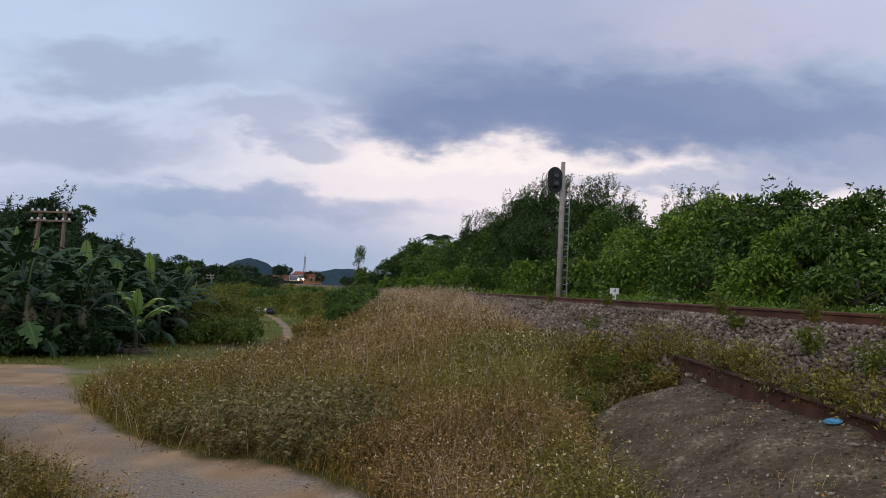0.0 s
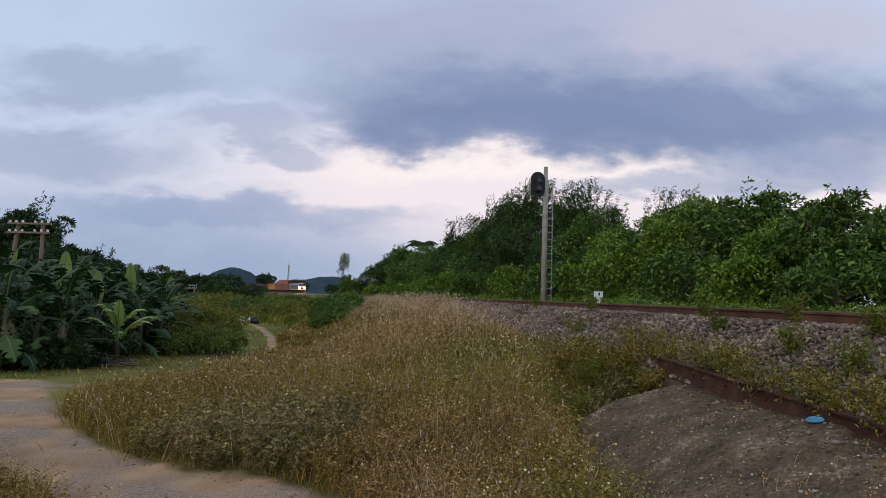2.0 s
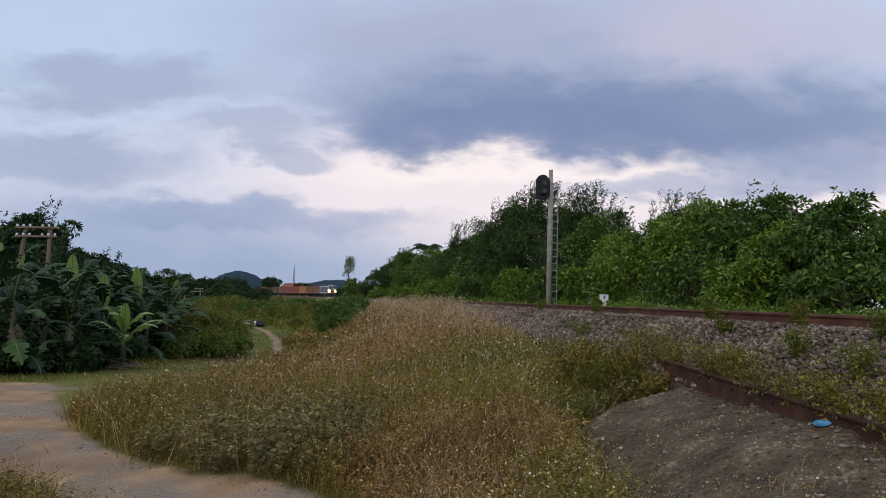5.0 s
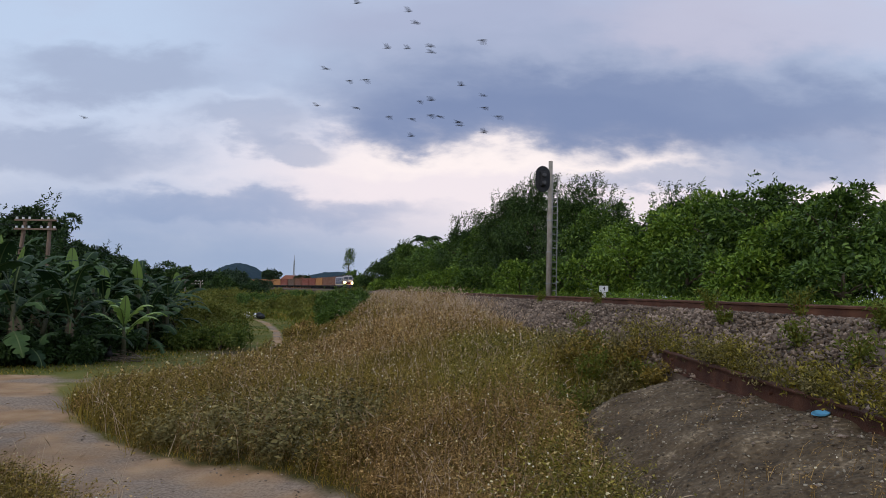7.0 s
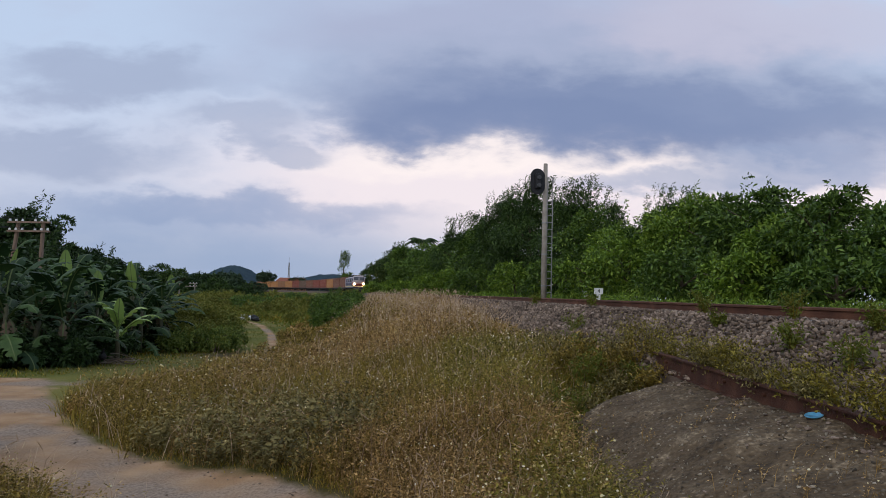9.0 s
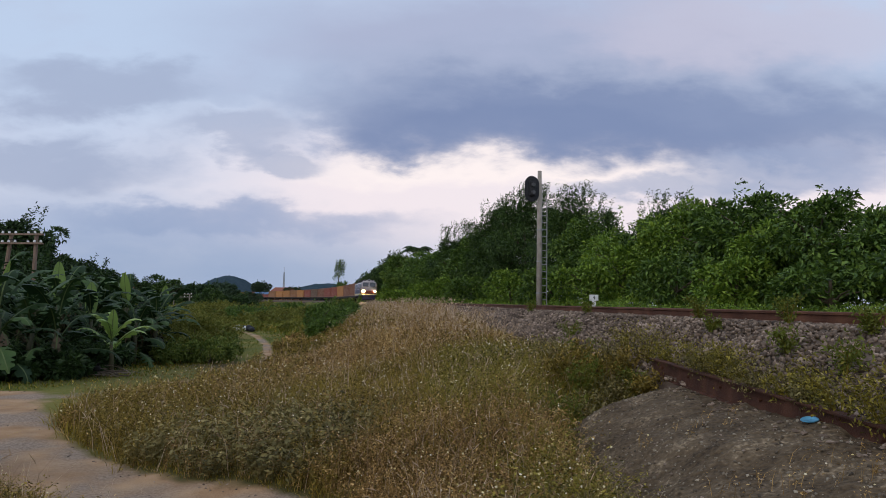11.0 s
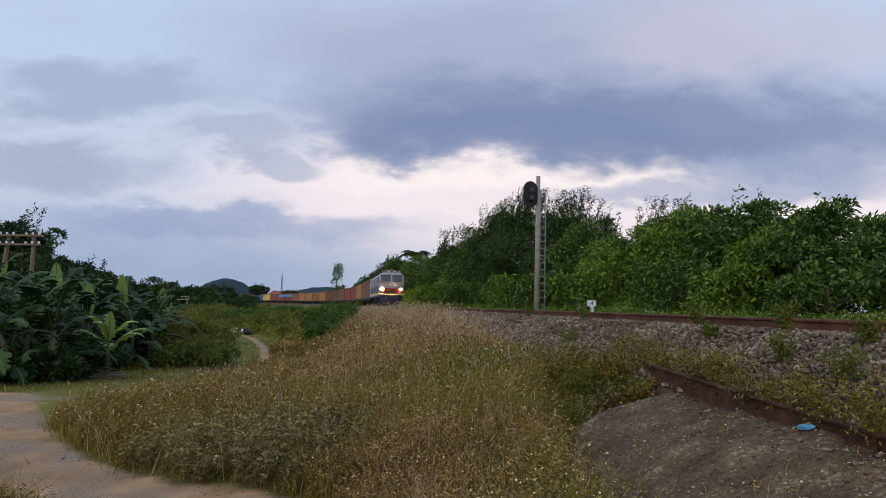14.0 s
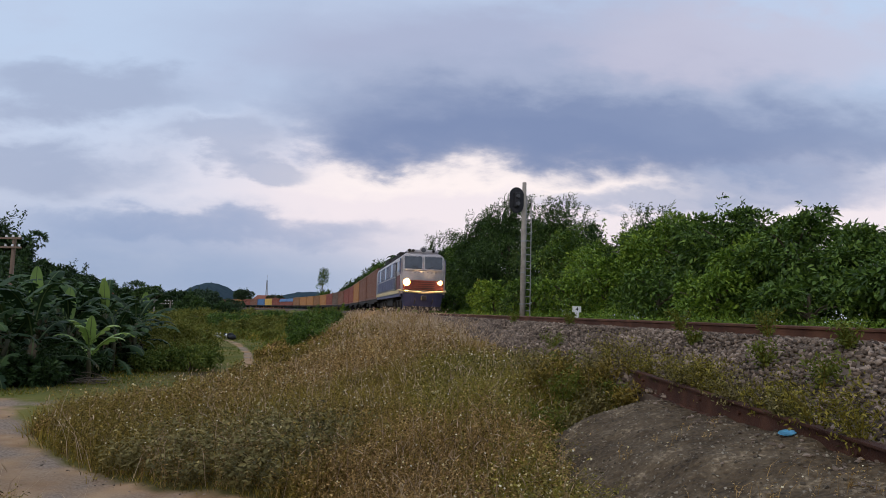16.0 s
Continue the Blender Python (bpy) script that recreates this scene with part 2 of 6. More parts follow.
FIELD_SHRUB = material("field_shrub", [(0.050, 0.062, 0.011), (0.125, 0.138, 0.022), (0.210, 0.208, 0.038), (0.33, 0.30, 0.07)], 0.6, 0.7, island=0.45, translucent=0.25)
SHRUB_GREEN = material("green_shrub", [(0.030, 0.050, 0.010), (0.085, 0.125, 0.020), (0.155, 0.195, 0.034), (0.26, 0.29, 0.06)], 0.6, 0.7, island=0.5, translucent=0.25)
SEED_HEAD = material("seed_heads", [(0.30, 0.19, 0.11), (0.50, 0.35, 0.22), (0.72, 0.56, 0.40)], 1.2, 0.9, island=0.6, translucent=0.3)
PETAL = material("petals", [(0.56, 0.42, 0.13), (0.68, 0.58, 0.32), (0.78, 0.73, 0.60)], 1.0, 0.8, island=0.7, translucent=0.2)
BANANA_LEAF = material("banana_leaf", [(0.007, 0.020, 0.007), (0.023, 0.050, 0.015), (0.070, 0.120, 0.034)], 2.2, 0.58,
                       random_object=0.5, translucent=0.20, bump=0.25, spec=0.20)
MIDRIB = material("banana_midrib", [(0.065, 0.095, 0.030), (0.12, 0.155, 0.055)], 3.0, 0.7)
BANANA_FRESH = material("fresh_banana_leaf", [(0.15, 0.25, 0.05), (0.26, 0.38, 0.085), (0.38, 0.48, 0.13)], 2.0, 0.45, random_object=0.4, translucent=0.35)
BANANA_YOUNG = material("young_banana_leaf", [(0.13, 0.21, 0.05), (0.24, 0.34, 0.08)], 1.5, 0.45, random_object=0.4, translucent=0.4)
BANANA_STEM = material("banana_stem", [(0.045, 0.050, 0.025), (0.11, 0.10, 0.055)], 4, 0.7, stretch=(3, 3, 0.4))
DEAD_LEAF = material("dead_banana_leaf", [(0.06, 0.042, 0.024), (0.17, 0.125, 0.078)], 3, 0.9, random_object=0.5)
# haze of distance is mixed into the hills' colour as dark blue-green
HILL = material("hazed_wooded_hill", [(0.030, 0.050, 0.065), (0.044, 0.066, 0.080), (0.058, 0.082, 0.095)], 0.02, 0.95, bump_scale=0.12, fine=0.5, spec=0.0)
ROOF_TILE = material("roof_tile", [(0.19, 0.060, 0.035), (0.28, 0.10, 0.055)], 1.5, 0.85)
PLASTER = material("house_plaster", [(0.50, 0.44, 0.38), (0.70, 0.64, 0.58)], 1.0, 0.9)
DARK_GLASS = material("dark_glass", [(0.02, 0.025, 0.03), (0.04, 0.045, 0.05)], 3, 0.15, spec=0.6)
PLASTIC_BLUE = material("blue_plastic", [(0.10, 0.38, 0.62), (0.22, 0.55, 0.78)], 14, 0.35)
FEATHER = material("dark_feathers", [(0.012, 0.011, 0.012), (0.035, 0.032, 0.034)], 30, 0.8)


# ---------------------------------------------------------------- building tools
def np_mesh(name, verts, faces, mat=None, smooth=False):
    """A mesh from arrays: verts (n, 3), faces (m, k)."""
    verts, faces = np.asarray(verts, np.float32), np.asarray(faces, np.int32)
    me = bpy.data.meshes.new(name)
    k = faces.shape[1]
    me.vertices.add(len(verts))
    me.vertices.foreach_set("co", verts.ravel())
    me.loops.add(faces.size)
    me.loops.foreach_set("vertex_index", faces.ravel())
    me.polygons.add(len(faces))
    me.polygons.foreach_set("loop_start", np.arange(0, faces.size, k, dtype=np.int32))
    if smooth:
        me.polygons.foreach_set("use_smooth", np.ones(len(faces), bool))
    me.update(calc_edges=True)
    if mat:
        me.materials.append(mat)
    return me


def part(name, bm, mat, parent=None, label="", smooth=False):
    """One mesh object from a bmesh (or a ready mesh), under a thing or a part."""
    if isinstance(bm, bpy.types.Mesh):
        me = bm
    else:
        me = bpy.data.meshes.new(name)
        bmesh.ops.recalc_face_normals(bm, faces=bm.faces)
        bm.to_mesh(me)
        bm.free()
        me.materials.append(mat)
        if smooth:
            me.polygons.foreach_set("use_smooth", np.ones(len(me.polygons), bool))
    ob = new(name, me)
    if parent:
        ob.parent = parent
    if label:
        ob["label"] = label
    return ob


def thing(name, m, label, category, group="", kind=""):
    ob = new(name)
    ob.matrix_basis = m
    ob.empty_display_size = 0.2
    return tagged(ob, label, category, group, kind)


def box(bm, c, s, bevel=0.0, rot=None):
    """A box with centre c and full size s, edges bevelled."""
    r = bmesh.ops.create_cube(bm, size=1.0)
    vs = r["verts"]
    m = Matrix.Translation(c) @ (rot.to_4x4() if rot else Matrix()) @ Matrix.Diagonal((*s, 1))
    bmesh.ops.transform(bm, matrix=m, verts=vs)
    if bevel:
        es = list({e for v in vs for e in v.link_edges})
        bmesh.ops.bevel(bm, geom=es, offset=bevel, segments=2, affect="EDGES", profile=0.6)
    return bm


def boxes(*rows, bevel=0.0):
    bm = bmesh.new()
    for c, s in rows:
        box(bm, c, s, bevel)
    return bm


def tube(bm, pts, radii, sides=8, cap=True):
    """A tapered round rod along points."""
    pts = [Vector(p) for p in pts]
    rings = []
    for i, p in enumerate(pts):
        d = (pts[min(i + 1, len(pts) - 1)] - pts[max(i - 1, 0)]).normalized()
        a = d.orthogonal().normalized() if abs(d.z) < 0.9 else d.cross(Vector((0, 1, 0))).normalized()
        b = d.cross(a)
        r = radii[i] if hasattr(radii, "__len__") else radii
        rings.append([bm.verts.new(p + (a * math.cos(t) + b * math.sin(t)) * r)
                      for t in (2 * math.pi * k / sides for k in range(sides))])
    for r0, r1 in zip(rings, rings[1:]):
        for k in range(sides):
            bm.faces.new((r0[k], r0[(k + 1) % sides], r1[(k + 1) % sides], r1[k]))
    if cap:
        bm.faces.new(rings[0][::-1]), bm.faces.new(rings[-1])
    return bm


def disc(bm, c, r, depth, axis="Y", sides=20):
    """A short cylinder with its middle at c."""
    v = {"X": Vector((1, 0, 0)), "Y": Vector((0, 1, 0)), "Z": Vector((0, 0, 1))}[axis] * depth / 2
    c = Vector(c)
    return tube(bm, [c - v, c + v], r, sides)


def sweep(bm, prof, path):
    """Sweep a closed profile of (across, up) along path rows (place, left normal)."""
    rings = [[bm.verts.new((p[0] + n[0] * a, p[1] + n[1] * a, u)) for a, u in prof] for p, n in path]
    k = len(prof)
    for r0, r1 in zip(rings, rings[1:]):
        for i in range(k):
            bm.faces.new((r0[i], r0[(i + 1) % k], r1[(i + 1) % k], r1[i]))
    bm.faces.new(rings[0]), bm.faces.new(rings[-1][::-1])
    return bm


def smooth01(x, lo, hi):
    t = np.clip((np.asarray(x, float) - lo) / (hi - lo), 0, 1)
    return t * t * (3 - 2 * t)


def unit(v):
    return v / np.maximum(1e-6, np.linalg.norm(v, axis=-1, keepdims=True))


rng = np.random.default_rng(7)


def value_noise(x, y, seed=0):
    """Smooth noise in the plane, about -1 to 1."""
    r = np.random.default_rng(seed)
    out = np.zeros(np.shape(x))
    for k in range(7):
        a, f, p = r.uniform(0, 6.283), 0.6 + 0.35 * k, r.uniform(0, 6.283, 2)
        ca, sa = math.cos(a), math.sin(a)
        out = out + np.sin((x * ca + y * sa) * f + p[0] + 1.3 * np.sin((y * ca - x * sa) * f * 0.7 + p[1])) / (1 + 0.3 * k)
    return out / 3.2


# ---------------------------------------------------------------- the line of the track
HEADING = radians(7.7)
ORIGIN = np.array([6.1, 0.0])
AHEAD = np.array([-math.sin(HEADING), math.cos(HEADING)])
LEFT = np.array([-math.cos(HEADING), -math.sin(HEADING)])
STRAIGHT, RADIUS = 98.2, 600.0
BEND = ORIGIN + AHEAD * STRAIGHT
CENTRE = BEND + LEFT * RADIUS
RAIL_Z, RAIL_H, GAUGE = 1.56, 0.145, 1.0


def track_point(s):
    """Place of the centre line and its left normal, s metres along from abreast of the camera."""
    if s < STRAIGHT:
        return ORIGIN + AHEAD * s, LEFT
    a = (s - STRAIGHT) / RADIUS
    n = LEFT * math.cos(a) - AHEAD * math.sin(a)
    return CENTRE - n * RADIUS, n


def track_lat(x, y):
    """Distance along and to the left of the track, for arrays."""
    dx, dy = x - ORIGIN[0], y - ORIGIN[1]
    s, lat = dx * AHEAD[0] + dy * AHEAD[1], dx * LEFT[0] + dy * LEFT[1]
    cx, cy = x - CENTRE[0], y - CENTRE[1]
    r = np.hypot(cx, cy)
    a = np.arctan2(cx * AHEAD[0] + cy * AHEAD[1], -(cx * LEFT[0] + cy * LEFT[1]))
    on = s > STRAIGHT
    return np.where(on, STRAIGHT + RADIUS * a, s), np.where(on, RADIUS - r, lat)


PATH_LINE = [(1.2, -6.0), (-0.2, 1.5), (-0.78, 4.0), (-1.58, 4.90), (-2.62, 5.50), (-3.55, 6.12), (-4.6, 7.2), (-5.6, 8.8), (-6.8, 10.1), (-9.0, 11.0), (-16, 12.5), (-30, 13)]
TRAIL_LINE = [(-5.9, 9.9), (-5.2, 12.0), (-5.0, 14.8), (-5.0, 18.0), (-5.05, 20.7), (-5.9, 25.3), (-7.5, 31.5), (-9.9, 38.9), (-11.8, 43.0)]


def line_distance(x, y, line):
    best = np.full(np.shape(x), 1e9)
    for (x0, y0), (x1, y1) in zip(line, line[1:]):
        vx, vy = x1 - x0, y1 - y0
        t = np.clip(((x - x0) * vx + (y - y0) * vy) / (vx * vx + vy * vy), 0, 1)
        best = np.minimum(best, np.hypot(x - x0 - t * vx, y - y0 - t * vy))
    return best


def path_mask(x, y):
    """1 on the worn path and the trail, falling to 0 at their edges."""
    a = 1 - smooth01(line_distance(x, y, PATH_LINE), 0.38, 0.92)
    yard = 1 - smooth01(np.hypot((x + 9.0) / 3.4, (y - 10.3) / 1.5), 0.75, 1.15)
    b = 1 - smooth01(line_distance(x, y, TRAIL_LINE), 0.06, 0.36)
    return np.maximum(np.maximum(a, yard), b * (0.55 + 0.30 * smooth01(y, 14.0, 20.0)))


def ground_z(x, y):
    x, y = np.asarray(x, float), np.asarray(y, float)
    s, lat = track_lat(x, y)
    low = -0.55 * smooth01(y, 8, 24) - 0.5 * smooth01(np.hypot(x, y), 60, 300) + 0.05 * value_noise(x * 0.8, y * 0.8, 3)
    reach = 6.5 + 1.9 * smooth01(y, 3.5, 7.5) - 1.8 * smooth01(y, 26, 60)
    bank = 1 - smooth01(lat, 2.4, reach)
    top = 1.26 + 0.03 * value_noise(x, y, 5)
    near = 0.42 * smooth01(lat, 1.6, 2.7) * (1 - smooth01(y, 9.0, 20.0))     # the bank is cut lower near the old beam
    left = low + (top - near - low) * bank
    bed = 1.40 - 0.42 * np.maximum(0, np.abs(lat) - 1.15) - 0.16             # kept under the ballast
    left = np.where(lat < 2.75, np.minimum(left, bed), left)
    mound = smooth01(x, 0.85, 1.35) * smooth01(x, 3.3, 2.9) * smooth01(y, 7.4, 6.4) * smooth01(y, -1.0, 0.5)
    left = left - 0.45 * mound
    top = np.where(lat > -2.3, np.minimum(top, bed), top)
    right = top + 0.15 * smooth01(-lat, 2.5, 6) - 0.6 * smooth01(-lat, 30, 120)
    return np.where(lat > 0, left, right)


# ---------------------------------------------------------------- ground
def build_ground():
    rings = np.concatenate([[0.0], 0.5 * 1.034 ** np.arange(0, 265)])
    rings = rings[rings < 3300]
    ang = np.radians(np.concatenate([np.arange(-50, 50, 0.45), np.arange(50, 310, 4.0)]))
    a, r = np.meshgrid(ang, rings)
    x, y = r * np.sin(a), r * np.cos(a)
    z = ground_z(x, y)
    n, k = x.shape
    idx = np.arange(n * k).reshape(n, k)
    j = np.roll(idx, -1, axis=1)
    faces = np.stack([idx[:-1], j[:-1], j[1:], idx[1:]], -1).reshape(-1, 4)
    me = np_mesh("ground", np.stack([x, y, z], -1).reshape(-1, 3), faces[:, ::-1], GROUND, True)
    s, lat = track_lat(x, y)
    turf = smooth01(value_noise(x * 0.3, y * 0.3, 9), -0.9, 0.1) * smooth01(r, 3, 8)
    for name, val in (("path", path_mask(x, y)), ("turf", turf)):
        at = me.attributes.new(name, "FLOAT", "POINT")
        at.data.foreach_set("value", val.ravel().astype(np.float32))
    tagged(new("ground", me), "uneven soil with short turf and a worn sandy path", "ground", kind="structure")


build_ground()


# ---------------------------------------------------------------- the railway track
def rail_profile(offset, z0=RAIL_Z - RAIL_H):
    h = RAIL_H
    half = [(0.055, 0), (0.055, 0.012), (0.012, 0.028), (0.010, h - 0.04), (0.033, h - 0.03), (0.033, h - 0.006), (0.026, h)]
    return [(offset + a, z0 + u) for a, u in half] + [(offset - a, z0 + u) for a, u in half[::-1]]


def stretch_of(s0, s1, step):
    n = max(1, int(math.ceil((s1 - s0) / step)))
    return [track_point(s0 + (s1 - s0) * i / n) for i in range(n + 1)]


TRACK = thing("railway_track", Matrix(), "single metre-gauge railway track with rusty rails on ballast", "track", kind="structure")


def ballast_top(lat):
    """Height of the ballast over the formation, at a distance from the centre line."""
    return RAIL_Z - RAIL_H - 0.008 - 0.348 * np.maximum(0, np.abs(lat) - 1.2)


def stone_mesh(seed):
    r = random.Random(seed)
    bm = bmesh.new()
    bmesh.ops.create_icosphere(bm, subdivisions=1, radius=1.0)
    for v in bm.verts:
        v.co *= r.uniform(0.58, 1.25)
        v.co.z *= 0.68
    me = bpy.data.meshes.new("stone")
    bm.to_mesh(me)
    bm.free()
    me.materials.append(BALLAST_PIECE)
    return me


def angular_stones(x, y, z, size):
    """Many chips of rock, each a knocked-about block turned at random: corners and triangles."""
    m = len(x)
    base = np.array([(a, b, c) for a in (-1, 1) for b in (-1, 1) for c in (-1, 1)], float) * np.array([0.95, 0.72, 0.55])
    tri = np.array([(0, 1, 3), (0, 3, 2), (4, 6, 7), (4, 7, 5), (0, 4, 5), (0, 5, 1), (2, 3, 7), (2, 7, 6), (0, 2, 6), (0, 6, 4), (1, 5, 7), (1, 7, 3)])
    b = base[None] * rng.uniform(0.45, 1.25, (m, 8, 3))
    q = unit(rng.normal(size=(m, 4)) * np.array([1.0, 0.55, 0.55, 1.0]))
    w, i, j, k = q.T
    rot = np.stack([1 - 2 * (j * j + k * k), 2 * (i * j - k * w), 2 * (i * k + j * w), 2 * (i * j + k * w), 1 - 2 * (i * i + k * k), 2 * (j * k - i * w),
                    2 * (i * k - j * w), 2 * (j * k + i * w), 1 - 2 * (i * i + j * j)], -1).reshape(-1, 3, 3)
    v = np.einsum("mij,mkj->mki", rot, b) * np.asarray(size)[:, None, None] + np.stack([x, y, z], -1)[:, None]
    return v.reshape(-1, 3), (tri[None] + (np.arange(m) * 8)[:, None, None]).reshape(-1, 3)


def build_track():
    for side in (0.5 * GAUGE + 0.03, -0.5 * GAUGE - 0.03):
        bm = sweep(bmesh.new(), rail_profile(side), stretch_of(-12, STRAIGHT, 12) + stretch_of(STRAIGHT + 4, 460, 6))
        part("rail", bm, RAIL_STEEL, TRACK, "rusty brown steel rail")
    prof = [(-2.3, 0.97), (-1.2, RAIL_Z - RAIL_H - 0.025), (1.2, RAIL_Z - RAIL_H - 0.025), (2.75, 0.845), (2.75, 0.55), (-2.3, 0.55)]
    bm = sweep(bmesh.new(), prof, stretch_of(-12, STRAIGHT, 6) + stretch_of(STRAIGHT + 4, 460, 8))
    part("ballast_bed", bm, BALLAST, TRACK, "grey crushed-stone ballast bed")
    me = bpy.data.meshes.new("sleeper")
    bm = boxes(((0, 0, 0), (2.0, 0.24, 0.16)), bevel=0.02)
    bm.to_mesh(me)
    bm.free()
    me.materials.append(SLEEPER)
    for i in range(150):
        p, n = track_point(-4 + 0.62 * i)
        ob = new("sleeper", me)
        ob.parent = TRACK
        ob.matrix_basis = pose(p[0], p[1], RAIL_Z - RAIL_H - 0.075, 0, 0, math.degrees(math.atan2(n[1], n[0])))
    # loose stones: the nearest ones singly, the rest in one piece
    count = 36000
    s = 2.5 + 33 * rng.random(count) ** 1.6
    lat = rng.uniform(0.35, 2.74, count)
    size = (0.0105 + 0.018 * rng.random(count) ** 1.4) * (1 + 0.022 * s)
    xy = ORIGIN + s[:, None] * AHEAD + lat[:, None] * LEFT
    z = ballast_top(lat) + size * rng.uniform(-0.35, 0.55, count) + 0.012 * value_noise(xy[:, 0] * 6, xy[:, 1] * 6, 27)
    near = np.flatnonzero((s > 4.5) & (s < 9.5) & (lat > 0.55))[:300]
    kinds = [stone_mesh(k) for k in range(7)]
    for i in near:
        ob = new("ballast_stone", kinds[i % 7])
        ob.parent = TRACK
        e = rng.uniform(0, 360, 3)
        ob.matrix_basis = pose(xy[i, 0], xy[i, 1], z[i], e[0] * 0.1, e[1] * 0.1, e[2]) @ Matrix.Diagonal((size[i] * 1.2, size[i], size[i], 1))
    rest = np.setdiff1d(np.arange(len(s)), near)
    V, F = angular_stones(xy[rest, 0], xy[rest, 1], z[rest], size[rest])
    ob = part("loose_stones", np_mesh("loose_stones", V, F, BALLAST), None, TRACK)
    ob["kind"] = "stuff"


build_track()


# ---------------------------------------------------------------- old beam and mound beside the ballast
def build_beam():
    p0, p1 = Vector((2.50, 6.95, 0.95)), Vector((2.60, 2.6, 0.845))
    d = (p1 - p0)
    rz = math.degrees(math.atan2(d.y, d.x))
    ob = thing("steel_beam", pose(*((p0 + p1) / 2), 0, -math.degrees(math.asin(d.z / d.length)) , rz),
               "long rusty steel beam lying along the foot of the ballast", "beam")
    L = d.length
    part("web", boxes(((0, 0, 0), (L, 0.02, 0.17)), bevel=0.004), RUST, ob)
    for z in (0.085, -0.085):
        part("flange", boxes(((0, 0, z), (L, 0.085, 0.018)), bevel=0.004), RUST, ob)
    for x in np.arange(-L / 2 + 0.3, L / 2, 0.62):
        part("bolt", disc(bmesh.new(), (x, -0.018, 0.02), 0.016, 0.03, "Y", 8), RUST, ob)


def mound_z(x, y):
    """Rounded shoulder of the mound, highest along the beam."""
    t = np.clip((2.72 - x) / 1.55, 0, 1.4)
    crown = 0.86 - 0.60 * t ** 1.9
    end = smooth01(y, 7.7, 6.0)
    return crown - 0.75 * (1 - end) - 0.25 * smooth01(y, 3.6, 1.0) + 0.040 * value_noise(x * 4, y * 4, 21) + 0.020 * value_noise(x * 11, y * 11, 22) + 0.012 * np.abs(value_noise(x * 31, y * 29, 23))


def build_mound():
    xs, ys = np.linspace(0.75, 2.78, 110), np.linspace(0.9, 7.6, 320)
    x, y = np.meshgrid(xs, ys)
    z = mound_z(x, y)
    n, k = x.shape
    idx = np.arange(n * k).reshape(n, k)
    f = np.stack([idx[:-1, :-1], idx[:-1, 1:], idx[1:, 1:], idx[1:, :-1]], -1).reshape(-1, 4)
    me = np_mesh("mound", np.stack([x, y, z], -1).reshape(-1, 3), f, CONCRETE, True)
    tagged(new("mound", me), "rounded mound of weathered grey concrete and packed earth", "mound", kind="structure")
    # crumbs and pebbles on it: the larger ones singly, the grit in one piece
    m = 300
    px, py = rng.uniform(1.2, 2.6, m), rng.uniform(2.6, 6.3, m)
    px[:110] = rng.uniform(2.25, 2.60, 110)
    ob = thing("rubble", Matrix(), "small pale stones scattered on the mound", "stones", kind="stuff")
    kinds = [stone_mesh(40 + i) for i in range(4)]
    for i in range(m):
        r = rng.uniform(0.006, 0.014) * (1.7 if px[i] > 2.3 else 1)
        st = new("stone", kinds[i % 4])
        st.parent = ob
        st.matrix_basis = pose(px[i], py[i], float(mound_z(px[i], py[i])) + r * 0.3, 0, 0, rng.uniform(0, 360)) @ Matrix.Diagonal((r * 1.3, r, r * 0.8, 1))
    m = 7500
    px, py = rng.uniform(0.95, 2.72, m), rng.uniform(2.2, 7.2, m)
    keep = value_noise(px * 2.6, py * 2.6, 25) + 0.7 * rng.normal(size=m) > -0.15
    px, py = px[keep], py[keep]
    r = 0.0030 + 0.0095 * rng.random(len(px)) ** 3
    V, F = angular_stones(px, py, mound_z(px, py) + 0.25 * r, r)
    part("grit", np_mesh("grit", V, F, GRIT), None, ob)["kind"] = "stuff"


build_beam()
build_mound()


def build_plate():
    bm = bmesh.new()
    n = 18
    rings = []
    for r, z in ((0.0, 0.012), (0.05, 0.010), (0.046, 0.016), (0.049, 0.012), (0.034, 0.0), (0.0, 0.0)):
        rings.append([bm.verts.new((r * math.cos(6.2832 * k / n) * (1.25), r * math.sin(6.2832 * k / n), z)) for k in range(n)] if r else [bm.verts.new((0, 0, z))])
    for a, b in zip(rings, rings[1:]):
        for k in range(n):
            j = (k + 1) % n
            q = (a[k], a[j], b[j], b[k]) if len(a) > 1 and len(b) > 1 else ((a[0], b[j], b[k]) if len(a) == 1 else (a[k], a[j], b[0]))
            bm.faces.new(q)
    ob = part("plastic_lid", bm, PLASTIC_BLUE, None, smooth=True)
    ob.matrix_basis = pose(2.50, 4.12, float(mound_z(2.50, 4.12)) + 0.008, 5, -9, 20)
    tagged(ob, "flattened bright blue plastic lid lying by the rusty beam", "litter")


build_plate()


# ---------------------------------------------------------------- signal and marker
UNDER_GREY = material("dull_grey_paint", [(0.05, 0.05, 0.055), (0.10, 0.10, 0.105)], 8, 0.7)


